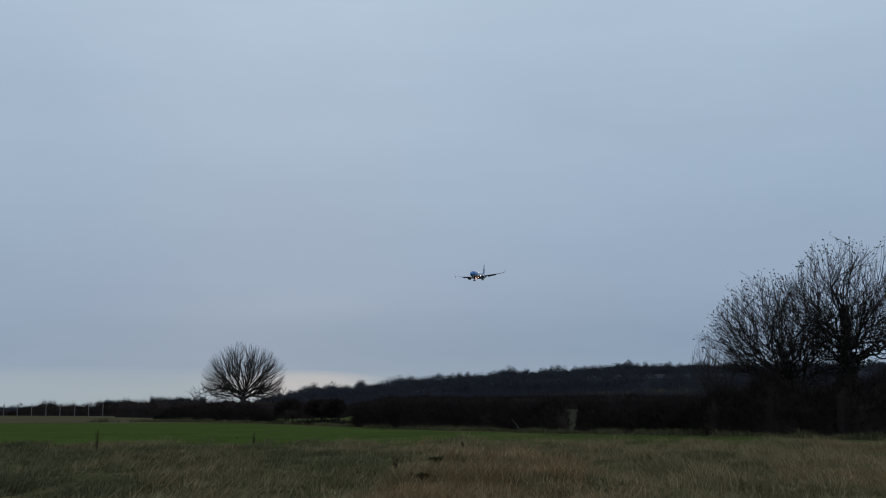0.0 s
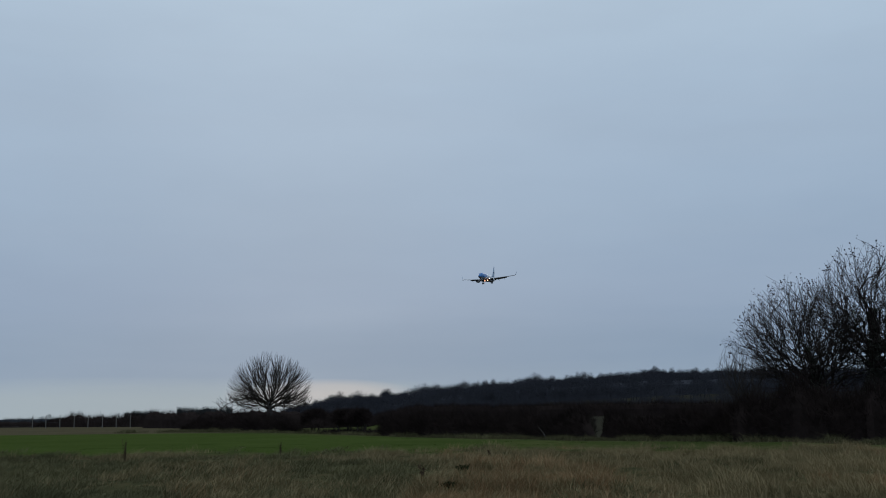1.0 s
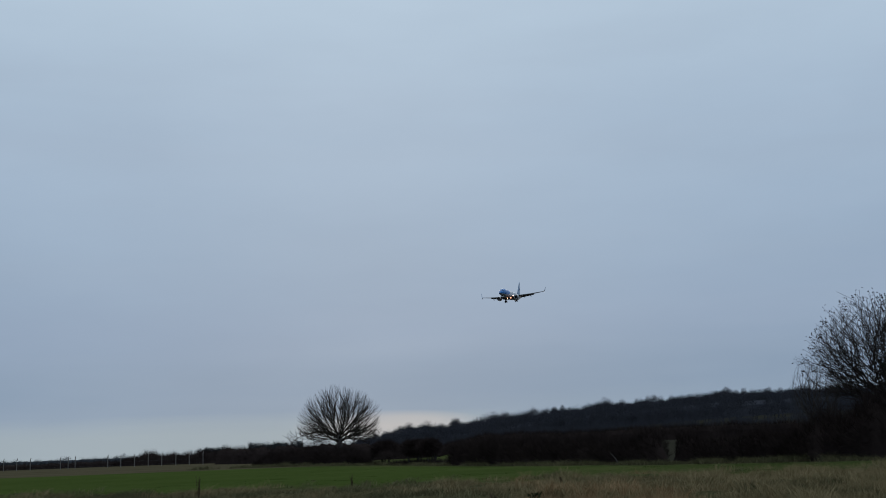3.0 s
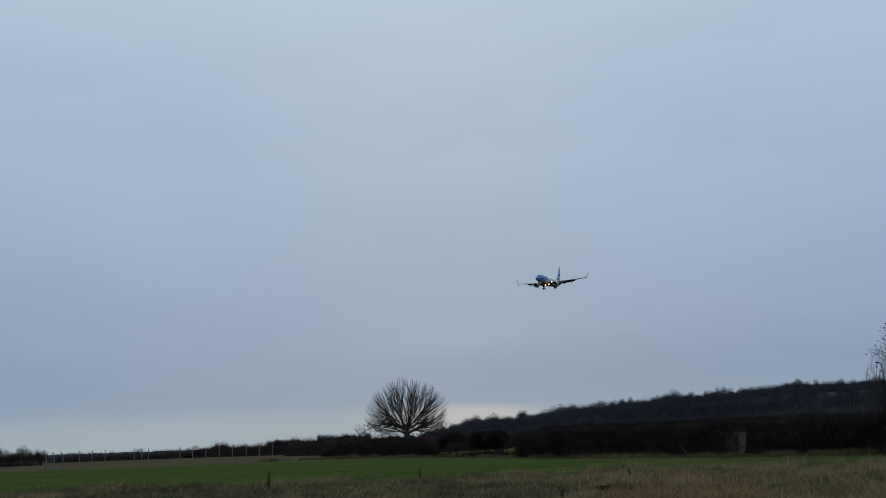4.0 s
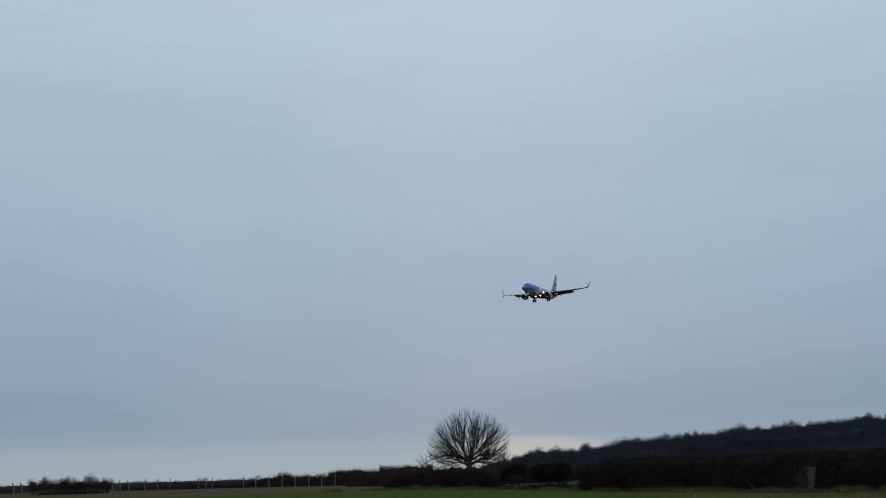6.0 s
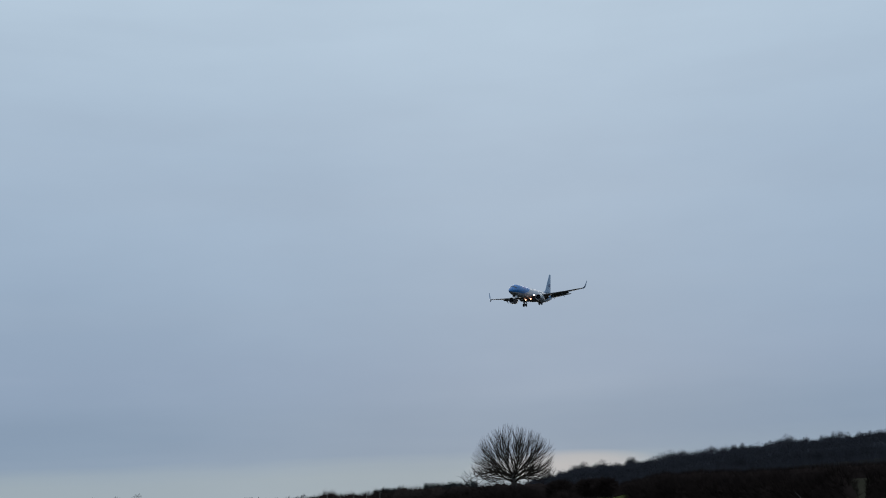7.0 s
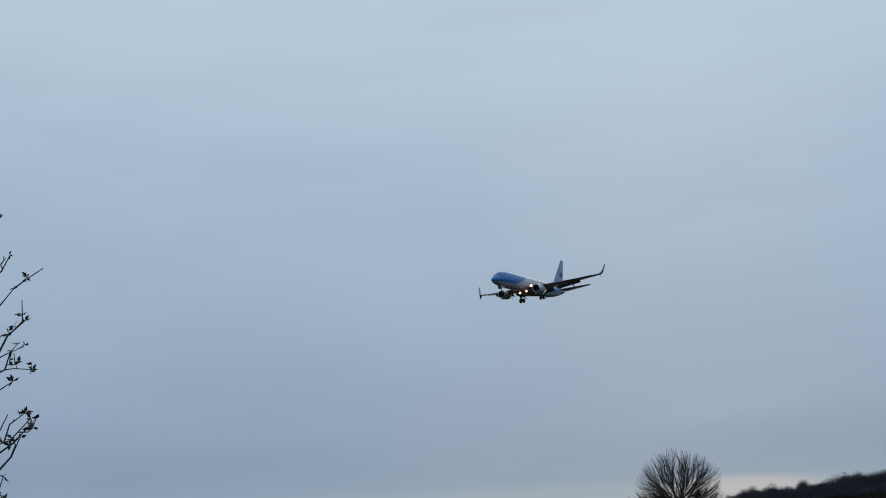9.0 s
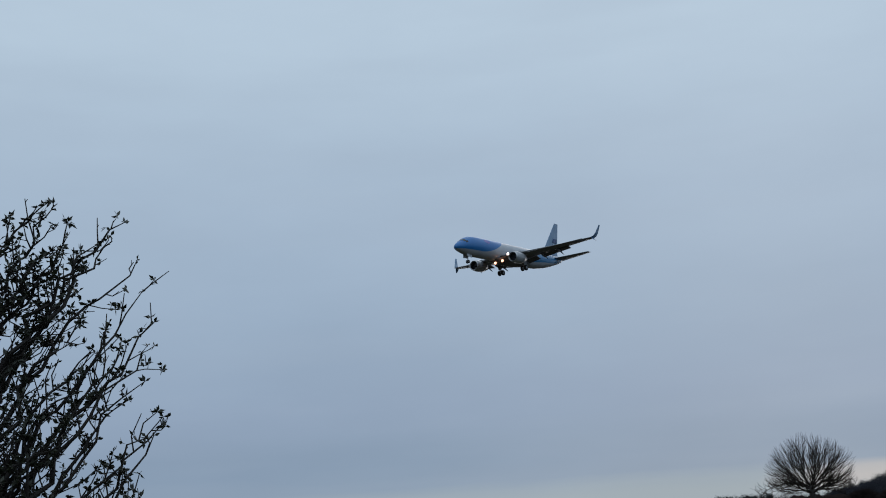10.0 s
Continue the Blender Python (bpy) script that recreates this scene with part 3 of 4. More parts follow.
def make_woods():
    rng = random.Random(31)
    trees = []

    def plant(turn, far, high, wide, count, thick, sunk=0.3):
        p = polar(turn, far)
        p.z = land(p.x, p.y) - sunk
        trees.append((p, high, wide, count, thick))

    for _ in range(900):
        turn, far = rng.uniform(-31, 9.0), 310 + 175 * rng.random() ** 0.7
        high = min(wood_height(turn, far), wood_height(turn, 505) * (0.6 + 0.3 * smooth_step(310, 460, far))) * rng.uniform(0.78, 1.0)
        plant(turn, far, high, high * rng.uniform(0.7, 1.0), 380, 0.15)
    for _ in range(260):
        turn, far = rng.uniform(-31, 8.6), rng.uniform(470, 500)
        high = wood_height(turn, far) * rng.uniform(0.78, 0.93)
        plant(turn, far, high, high * rng.uniform(0.6, 0.8), 700, 0.11)
    turn = -31.0
    while turn < 8.9:
        # the skyline: separate rounded heads to the left, a close comb of tops along the hill
        apart = smooth_step(0.0, 3.0, turn)
        far = rng.uniform(494, 516)
        high = wood_height(turn, far) * (rng.uniform(0.93, 1.05) - 0.10 * apart * rng.random())
        plant(turn, far, high, high * (0.62 + 0.22 * apart) * rng.uniform(0.85, 1.1), 3200, 0.075)
        turn += rng.uniform(0.25, 0.5) + 0.3 * apart
    for turn, k in ((2.25, 1.06), (6.4, 1.08), (4.0, 1.05), (-9.2, 1.05), (-3.3, 1.06), (1.4, 1.05), (5.4, 1.06)):
        high = wood_height(turn, 492) * k
        plant(turn, 492, high, high * 0.8, 3200, 0.075)
    ridges = [undergrowth(-32, 8.8, lambda t: 508, lambda t: (0.70 - 0.1 * smooth_step(0.5, 3.0, t)) * wood_height(t, 508), 9), undergrowth(-32, 8.9, lambda t: 420, lambda t: 0.5 * wood_height(t, 420), 8)]
    for _ in range(420):
        plant(rng.uniform(-31, 9.2), rng.uniform(286, 312), rng.uniform(2.4, 4.0), rng.uniform(3.5, 6), 220, 0.09)
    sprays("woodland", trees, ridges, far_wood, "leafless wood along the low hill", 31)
    # tree lines at the horizon
    trees = []
    for k in range(420):
        turn = rng.uniform(9, 48)
        high = rng.uniform(5.0, 7.0) * (1 + 0.3 * noise.noise(Vector((turn * 0.8, 0, 5))))
        plant(turn, rng.uniform(820, 1000), high, high * 1.5, 90, 0.2, 0.5)
    for k in range(36):
        plant(rng.uniform(15, 31), rng.uniform(600, 760), rng.uniform(2.2, 3.4), rng.uniform(3, 5), 120, 0.13)
    for turn, high, wide in ((25.25, 3.0, 6.5), (25.6, 2.9, 4.5), (22.55, 3.5, 6.0), (21.1, 2.6, 4.0), (20.25, 3.5, 3.2), (20.0, 4.0, 3.4), (19.05, 3.3, 4.0), (16.9, 4.6, 6.0), (17.6, 3.6, 5.0)):
        plant(turn, 420, high, wide, 420, 0.07)
    ridges = [undergrowth(8.5, 48, lambda t: 1010, lambda t: 5.2, 12, 0.25), undergrowth(15.5, 48, lambda t: 640, lambda t: 1.9, 6, 0.15), undergrowth(13.5, 34, lambda t: 262, lambda t: 1.5, 2.0, 0.08)]
    for k in range(260):
        plant(rng.uniform(13.5, 34), rng.uniform(248, 260), rng.uniform(1.5, 2.3), rng.uniform(1.6, 3.2), 240, 0.045)
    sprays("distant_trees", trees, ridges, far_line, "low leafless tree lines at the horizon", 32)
    trees = []
    for k in range(80):
        plant(rng.uniform(11.6, 14.1), rng.uniform(560, 590), rng.uniform(8.9, 10.2), 4.5, 160, 0.2, 0.4)
    for k in range(50):
        plant(rng.uniform(14.7, 16.5), rng.uniform(300, 320), rng.uniform(3.0, 4.2), 3.2, 260, 0.08)
    ridges = [undergrowth(11.5, 14.2, lambda t: 575, lambda t: 7.4, 6), undergrowth(14.6, 16.6, lambda t: 312, lambda t: 2.5, 3)]
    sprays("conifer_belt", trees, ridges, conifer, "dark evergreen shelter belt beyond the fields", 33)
    trees = []
    for k in range(52):
        turn = rng.uniform(26.85, 30.3)
        high = rng.uniform(2.2, 3.0)
        plant(turn, rng.uniform(168, 184), high, high * rng.uniform(0.6, 0.9), 420, 0.035)
    for turn, high in ((27.68, 3.9), (27.9, 3.2), (28.68, 3.3), (29.8, 3.2), (29.05, 3.0), (28.3, 3.1), (27.15, 2.8)):
        plant(turn, 172, high, high * 0.62, 900, 0.03)
    for k in range(60):
        plant(rng.uniform(30.5, 42), rng.uniform(215, 240), rng.uniform(1.8, 2.5), rng.uniform(2.5, 4), 300, 0.035)
    ridges = [undergrowth(26.8, 30.35, lambda t: 178, lambda t: 1.1, 1.2, 0.1), undergrowth(30.5, 42, lambda t: 228, lambda t: 1.3, 1.5, 0.15)]
    sprays("field_trees", trees, ridges, twig_dark, "row of dark bare trees past the fence", 34)


make_woods()

# ---- fence ----


def make_fence(turns, far_a, far_b, high, label, seed):
    """Posts with cranked tops at their own uneven spacing, and strained wires between them."""
    fence = new("perimeter_fence")
    a, b = polar(turns[0], far_a), polar(turns[-1], far_b)
    fence.location = a
    line = (b - a).normalized()
    prof = [(-0.045, -0.045), (0.045, -0.045), (0.045, 0.045), (-0.045, 0.045)]
    rings = [[Vector((x, y, -0.3)) for x, y in prof], [Vector((x, y, high)) for x, y in prof], [Vector((x * 0.8, y * 0.8 + 0.22, high + 0.3)) for x, y in prof]]
    first = part("post", loft(rings), concrete, fence)
    rng = random.Random(seed)
    last = Vector((0, 0, 0))
    for i, turn in enumerate(turns):
        ob = first if i == 0 else new("post", first.data)
        ob.parent = fence
        ray = polar(turn, 1.0)
        # where the sight line to the post crosses the fence's line
        n = Vector((-line.y, line.x, 0))
        p = ray * (a.dot(n) / ray.dot(n)) - a
        ob.location = (p.x, p.y, 0)
        ob.rotation_euler = (radians(rng.uniform(-1, 1)), radians(rng.uniform(-1.2, 1.2)), math.atan2(line.y, line.x))
        last = p
    s = Soup()
    for h in (0.3, 0.85, high - 0.05):
        s.tube([Vector((0, 0, h)), last + Vector((0, 0, h))], [0.002, 0.002], 3)
    s.mesh("wire", wire, fence)
    tagged(fence, label, "fence")


make_fence((25.24, 24.68, 24.09, 22.77, 22.43, 22.12, 20.66, 20.07, 19.45, 18.82, 18.2, 17.55, 16.92, 16.28), 192, 178, 1.6, "pale concrete-post wire fence with cranked tops", 41)
make_fence((33.6, 33.2, 31.06, 30.70, 26.70, 26.35, 25.97), 100, 120, 1.45, "nearer pale concrete fence posts beside the sown field", 42)


# ---- meadow grass ----


def blades(name, count, zone, high, wide, mat, label, seed, clump=18, spread=0.16):
    """Tufts of bent blades; each blade is a tapering strip of three corners and a tip."""
    rs = np.random.RandomState(seed)
    tufts = []
    while len(tufts) < count:
        x, y, keep = zone(rs)
        if keep:
            tufts.append((x, y))
    tufts = np.array(tufts)
    ground = np.array([land(x, y) for x, y in tufts])
    size = np.array([max(0.25, 0.85 + 1.0 * noise.noise(Vector((x * 0.6, y * 0.16, 7))) + 1.1 * noise.noise(Vector((x * 1.6, y * 0.5, 4)))) for x, y in tufts])
    m = count * clump
    k = np.repeat(np.arange(count), clump)
    root = np.stack([tufts[k, 0] + rs.normal(0, 1, m) * spread, tufts[k, 1] + rs.normal(0, spread, m), ground[k] - 0.03], 1)
    h = size[k] * rs.uniform(high[0], high[1], m)
    turn = rs.uniform(0, 2 * np.pi, m)
    lean = np.stack([np.cos(turn), np.sin(turn), np.zeros(m)], 1) * (h * rs.uniform(0.3, 2.0, m))[:, None] + np.array([0.10, 0.0, 0.0]) * h[:, None]
    side = np.stack([-np.sin(turn), np.cos(turn), np.zeros(m)], 1)
    side[:, 0] = np.abs(side[:, 0]) + 0.4
    w = rs.uniform(wide[0], wide[1], m)[:, None]
    up = np.stack([np.zeros(m), np.zeros(m), h], 1)
    v = np.stack([root - side * w, root + side * w, root + up * 0.6 + lean * 0.35 + side * w * 0.7, root + up * 0.6 + lean * 0.35 - side * w * 0.7,
                  root + up * 0.92 + lean], 1).reshape(-1, 3)
    b = np.arange(m) * 5
    quads = np.stack([b, b + 1, b + 2, b + 3], 1)
    tris = np.stack([b + 3, b + 2, b + 4], 1)
    me = bpy.data.meshes.new(name)
    me.vertices.add(len(v))
    me.vertices.foreach_set("co", v.astype(np.float32).ravel())
    me.loops.add(m * 7)
    me.loops.foreach_set("vertex_index", np.concatenate([quads.ravel(), tris.ravel()]).astype(np.int32))
    me.polygons.add(m * 2)
    me.polygons.foreach_set("loop_start", np.concatenate([np.arange(m) * 4, m * 4 + np.arange(m) * 3]).astype(np.int32))
    me.update(calc_edges=True)
    me.validate()
    me.materials.append(mat)
    return tagged(new(name, me), label, "grass", kind="stuff")


def meadow_zone(kind):
    def zone(rs):
        y = 15 + 46 * rs.rand() ** 1.15
        x = rs.uniform(-0.46 * y - 3, 0.50 * y + 3)
        if rs.rand() < 0.06:
            x, y = rs.uniform(-14, 14), rs.uniform(-10, 15)
            if x * x + y * y < 4:
                return x, y, False
        # the straw thins out into the green strip
        edge = 49.5 + 4 * noise.noise(Vector((x * 0.3, y * 0.1, 0))) + 9 * rs.rand() ** 6
        if y > edge or math.hypot(x, y) > 69:
            return x, y, False
        patch = noise.noise(Vector((x * 0.28, y * 0.075, 2))) + 0.5 * noise.noise(Vector((x * 0.8, y * 0.2, 11))) + 0.45 * math.tanh((x + 2.5) / 4)
        if kind == "green":
            return x, y, patch < 0.12 + 0.35 * rs.rand()
        if kind == "dry":
            return x, y, patch > -0.38 + 0.45 * rs.rand()
        rust = noise.noise(Vector((x * 0.22 + 4, y * 0.06, 6))) + 0.5 * math.exp(-((x - 0.05 * y) / 3.2) ** 2)
        return x, y, patch > -0.05 and rust > 0.25 + 0.3 * rs.rand()
    return zone


FOOT = [polar(t, d) for t, d in ((17.0, 123), (13.9, 124), (12.4, 122), (10.5, 118), (8.2, 110), (4.0, 91.5), (1.5, 83.5), (-2.5, 76.6), (-5.9, 72.7), (-9.0, 70.2), (-12.5, 67.5), (-16.0, 64.4), (-22.0, 64.0))]


def foot_zone(rs):
    k = rs.randint(0, len(FOOT) - 1)
    p = FOOT[k].lerp(FOOT[k + 1], rs.rand()) * (1 - 0.012 * abs(rs.normal()))
    return p.x, p.y, noise.noise(Vector((p.x * 0.35, p.y * 0.35, 3))) > -0.45 + 0.5 * rs.rand()


def crop_zone(rs):
    y = rs.uniform(49, 95)
    x = rs.uniform(-0.7 * y - 3, 30)
    return x, y, y + 1.38 * x < 84 or (x > 8 and math.hypot(x, y) < 67)


blades("dry_grass", 8500, meadow_zone("dry"), (0.07, 0.36), (0.003, 0.0065), dry_grass, "long straw-coloured winter grass", 3, 26, 0.17)
blades("russet_grass", 1100, meadow_zone("russet"), (0.12, 0.42), (0.003, 0.006), russet_grass, "reddish dead grass in patches", 6, 26, 0.17)
blades("green_grass", 11000, meadow_zone("green"), (0.05, 0.24), (0.0045, 0.010), green_grass, "lower dull green grass between the straw", 4, 22, 0.17)
blades("verge_grass", 1700, foot_zone, (0.12, 0.42), (0.006, 0.012), green_grass, "uncut dull grass along the hedge foot", 8, 20, 0.22)
blades("crop_shoots", 6000, crop_zone, (0.02, 0.05), (0.006, 0.012), crop_green, "short green shoots of the sown field", 5, 12, 0.3)


def make_docks():
    rng = random.Random(51)
    for turn, far, high in ((16.47, 42.5, 0.95), (9.18, 50, 0.6), (2.32, 30.5, 0.42), (-0.99, 45, 0.35)):
        p = polar(turn, far)
        s = Soup()
        for k in range(5):
            q = Vector((rng.gauss(0, .05), rng.gauss(0, .05), high * rng.uniform(0.75, 1)))
            s.tube([Vector((0, 0, -0.05)), q * 0.5 + Vector((rng.gauss(0, .02), 0, 0)), q], [0.008, 0.007, 0.004], 4)
            for j in range(22):
                s.leaf(q * rng.uniform(0.3, 1.0), 0.05, 0.025, rng)
        ob = s.mesh("dock_plant", dock_brown)
        ob.location = (p.x, p.y, land(p.x, p.y))
        tagged(ob, "dead brown dock stalk standing in the grass", "plant", "dock stalks")


make_docks()


def make_weeds():
    """Low dark rosettes of broad leaves in the meadow."""
    rng = random.Random(53)
    for turn, far, wide in ((1.22, 25.2, 0.30), (0.95, 25.9, 0.2), (0.3, 33.5, 0.42), (-2.4, 36, 0.3), (11.7, 37, 0.3), (-12.5, 30, 0.3)):
        p = polar(turn, far)
        s = Soup()
        for k in range(80):
            t = rng.uniform(0, 6.283)
            d = Vector((math.cos(t), math.sin(t), rng.uniform(0.25, 1.3))).normalized()
            q = Vector((rng.gauss(0, wide * 0.1), rng.gauss(0, wide * 0.1), 0.0))
            s.leaf(q, rng.uniform(0.12, 0.26), rng.uniform(0.05, 0.09), rng, d)
        ob = s.mesh("broadleaf_weed", weed_leaf)
        ob.location = (p.x, p.y, land(p.x, p.y))
        tagged(ob, "dark low broad-leaved weed among the grass", "plant", "weeds in the meadow")
    p, q = polar(-3.4, 75.6, 0.75), polar(-3.8, 74.0, -0.06)
    s = Soup()
    s.tube([q - p, (q - p) * 0.5 + Vector((0.05, 0, 0.06)), Vector((0, 0, 0))], [0.03, 0.024, 0.015], 5)
    ob = s.mesh("fallen_branch", dead_wood)
    ob.location = p
    tagged(ob, "pale dead branch leaning against the hedge", "branch")


make_weeds()

# ---- leafy bush close by ----


def make_bush():
    rng = random.Random(61)
    bush = new("bush")
    base = Vector((-6.78, 5.61, 0))
    bush.location = base
    ends = [(46.1, 16.3), (45.4, 16.2), (44.7, 14.9), (42.0, 15.6), (41.4, 13.8), (43.2, 14.6), (41.15, 12.3), (40.6, 10.8), (41.2, 9.4), (42.1, 7.0), (40.2, 6.3), (40.3, 5.9),
            (41.3, 3.7), (41.7, 2.6), (47.7, 14.0)]
    # outermost shoots, by turn and rise from the eye
    ends = [polar(t + 0.2, d, 1.7 + d * math.tan(radians(e - 0.5))) - base for (t, e), d in zip(ends, (8.5, 8.6, 8.45, 8.6, 8.7, 8.5, 8.6, 8.7, 8.5, 8.6, 8.55, 8.65, 8.6, 8.5, 8.5))]
    for k in range(104):
        t = rng.uniform(0, 6.283)
        h = 0.4 + 2.4 * rng.random() ** 1.15
        rad = 1.3 * math.sqrt(max(0.05, 1 - ((h - 1.5) / 2.1) ** 2)) * rng.uniform(0.4, 1.0)
        ends.append(Vector((rad * math.cos(t), rad * math.sin(t), h)))
    for k in range(17):
        e, u = ends[rng.randrange(14)], rng.uniform(0.6, 0.97)
        ends.append(Vector((e.x * u + rng.gauss(0, .06), e.y * u + rng.gauss(0, .06), e.z * rng.uniform(0.86, 0.98))))
    foliage = Soup()

    def rosette(p, n):
        """A tuft of small pointed leaves that spread from one bud."""
        for _ in range(n):
            d = Vector((rng.gauss(0, 1), rng.gauss(0, 1), rng.gauss(0.25, 0.8))).normalized()
            foliage.leaf(p, rng.uniform(0.03, 0.062), rng.uniform(0.018, 0.03), rng, d)

    for k in range(7):
        s = Soup()
        t = rng.uniform(0, 6.283)
        q = Vector((0.35 * math.cos(t), 0.35 * math.sin(t), rng.uniform(2.4, 3.4)))
        pts = curve(q * 0.15 + Vector((0, 0, -0.5)), Vector((q.x * 0.3, q.y * 0.3, q.z * 0.5)), q, 8, rng, 0.03)
        s.tube(pts, [0.045 * (1 - 0.75 * j / 8) for j in range(9)], 7)
        s.mesh("stem", bush_bark, bush)
    for i, end in enumerate(ends):
        s = Soup()
        flat = Vector((end.x, end.y, 0))
        start = flat * 0.08 + Vector((rng.gauss(0, .06), rng.gauss(0, .06), max(-0.1, end.z - 1.25 * flat.length - rng.uniform(0.1, 0.6))))
        bend = flat * rng.uniform(0.3, 0.5) + Vector((0, 0, max(0.5, end.z - flat.length * rng.uniform(0.42, 0.8))))
        n = 14
        pts = []
        for k in range(n + 1):
            u = k / n
            p = start * (1 - u) ** 2 + bend * (2 * u * (1 - u)) + end * u * u
            if 0 < k < n:
                p += Vector((rng.gauss(0, .035), rng.gauss(0, .035), rng.gauss(0, .035)))
            pts.append(p)
        r0 = rng.uniform(0.016, 0.03)
        s.tube(pts, [r0 * (1 - k / n) ** 0.8 + 0.0035 for k in range(n + 1)], 5)
        rosette(pts[-1], 4)
        for k in range(3, n):
            for _ in range(2 if k < 11 else 1):
                d = (pts[k + 1] - pts[k]).normalized()
                q = pts[k].lerp(pts[k + 1], rng.random())
                side = d.cross(Vector((rng.gauss(0, 1), rng.gauss(0, 1), rng.gauss(0, 1)))).normalized()
                t = radians(rng.uniform(30, 65))
                w = (d * math.cos(t) + side * math.sin(t) + Vector((0, 0, 0.4))).normalized()
                long = rng.uniform(0.08, 0.46) * (1.15 - 0.65 * k / n)
                mid = q + w * long * 0.5 + Vector((rng.gauss(0, .02), rng.gauss(0, .02), rng.gauss(0, .02) - 0.03 * long))
                tip = q + w * long + Vector((0, 0, 0.10 * long))
                s.tube([q, mid, tip], [0.0062, 0.0048, 0.0032], 4)
                if rng.random() < 0.62:
                    rosette(tip, rng.randint(4, 8))
                for _ in range(max(1, int(long * 11))):
                    # short spurs, many with their own tuft
                    u = rng.uniform(0.15, 0.95)
                    a = q.lerp(mid, u * 2) if u < 0.5 else mid.lerp(tip, u * 2 - 1)
                    e = a + (w * 0.6 + Vector((rng.gauss(0, .7), rng.gauss(0, .7), rng.gauss(0.1, .7)))).normalized() * rng.uniform(0.015, 0.09)
                    s.tube([a, e], [0.0036, 0.0026], 3)
                    if rng.random() < 0.6:
                        rosette(e, rng.randint(3, 6))
            if rng.random() < 0.55:
                rosette(pts[k] + Vector((rng.gauss(0, .015), rng.gauss(0, .015), 0.012)), rng.randint(3, 6))
        s.mesh("branch", bush_bark, bush)
    tagged(foliage.mesh("foliage", bush_leaf, bush), kind="stuff")
    tagged(bush, "tall twiggy bush with small dark leaves", "bush")


make_bush()

# ---- airliner ----


def aircraft_paint():
    """White body; blue over the nose and forward roof, and a blue wave under the tail."""
    m = bpy.data.materials.new("aircraft_paint")
    m.use_nodes = True
    tr = m.node_tree
    b = tr.nodes["Principled BSDF"]
    co = tr.nodes.new("ShaderNodeTexCoord")
    xyz = tr.nodes.new("ShaderNodeSeparateXYZ")
    tr.links.new(co.outputs["Object"], xyz.inputs[0])
    x, z = xyz.outputs[0], xyz.outputs[2]

    def step(v, wide):
        n = tr.nodes.new("ShaderNodeMapRange")
        n.inputs["From Min"].default_value, n.inputs["From Max"].default_value = -wide, wide
        tr.links.new(v, n.inputs["Value"])
        return n.outputs[0]

    # lower edge of the blue: dips behind the nose, then sweeps up to the roof
    u = maths(tr, "SUBTRACT", x, 11.5)
    u = maths(tr, "MINIMUM", u, 0.0)
    edge = maths(tr, "ADD", maths(tr, "MULTIPLY", maths(tr, "MULTIPLY", u, u), 0.046), -1.05)
    front = step(maths(tr, "SUBTRACT", z, edge), 0.06)
    mid = maths(tr, "SUBTRACT", z, maths(tr, "MULTIPLY_ADD", x, -0.10, -0.95))
    rear = maths(tr, "MULTIPLY", step(maths(tr, "SUBTRACT", 0.78, maths(tr, "ABSOLUTE", mid)), 0.06), step(maths(tr, "SUBTRACT", -6.0, x), 0.3))
    dirt = node(tr, "ShaderNodeTexNoise", inputs={"Scale": 0.6, "Detail": 4.0})
    tr.links.new(co.outputs["Object"], dirt.inputs["Vector"])
    white = mixrgb(tr, (0.37, 0.40, 0.445), (0.51, 0.535, 0.575), dirt.outputs[0])
    blue = mixrgb(tr, (0.010, 0.145, 0.43), (0.018, 0.19, 0.51), dirt.outputs[0])
    teal = mixrgb(tr, (0.016, 0.15, 0.34), (0.03, 0.2, 0.40), dirt.outputs[0])
    c = mixrgb(tr, mixrgb(tr, white, blue, front), teal, rear)
    tr.links.new(c, b.inputs["Base Color"])
    b.inputs["Roughness"].default_value, b.inputs["Coat Weight"].default_value = 0.38, 0.15
    return m


body_paint = aircraft_paint()
wing_grey = material("wing_grey", (0.16, 0.165, 0.18), (0.25, 0.255, 0.27), 0.4, 0.5, 6, bump=0)
flap_grey = material("flap_grey", (0.1, 0.1, 0.11), (0.17, 0.17, 0.18), 0.5, 0.5, 6, bump=0)
nacelle_paint = material("nacelle_paint", (0.29, 0.31, 0.34), (0.42, 0.44, 0.46), 0.35, 0.8, 6, bump=0, coat=0.3)
lip_metal = material("lip_metal", (0.4, 0.41, 0.42), (0.6, 0.61, 0.62), 0.3, 1, 10, metal=0.9, bump=0)
fan_dark = material("fan_dark", (0.015, 0.015, 0.017), (0.04, 0.04, 0.045), 0.5, 3, 20, bump=0)
tail_blue = material("tail_blue", (0.12, 0.225, 0.37), (0.17, 0.29, 0.44), 0.35, 0.4, 5, bump=0, coat=0.3)
mark_blue = material("mark_blue", (0.03, 0.06, 0.16), (0.05, 0.09, 0.22), 0.4, 1, 8, bump=0)
mark_red = material("mark_red", (0.10, 0.12, 0.38), (0.16, 0.14, 0.44), 0.4, 1, 8, bump=0)
rubber = material("rubber", (0.012, 0.012, 0.013), (0.03, 0.03, 0.03), 0.9, 3, 20, bump=0)
gear_metal = material("gear_metal", (0.22, 0.22, 0.23), (0.36, 0.36, 0.37), 0.45, 2, 15, metal=0.5, bump=0)
window_dark = material("window_dark", (0.012, 0.018, 0.03), (0.03, 0.042, 0.06), 0.12, 2, 10, bump=0)
lamp_white = glowing("lamp_white", (1.0, 0.80, 0.72), 3.5)
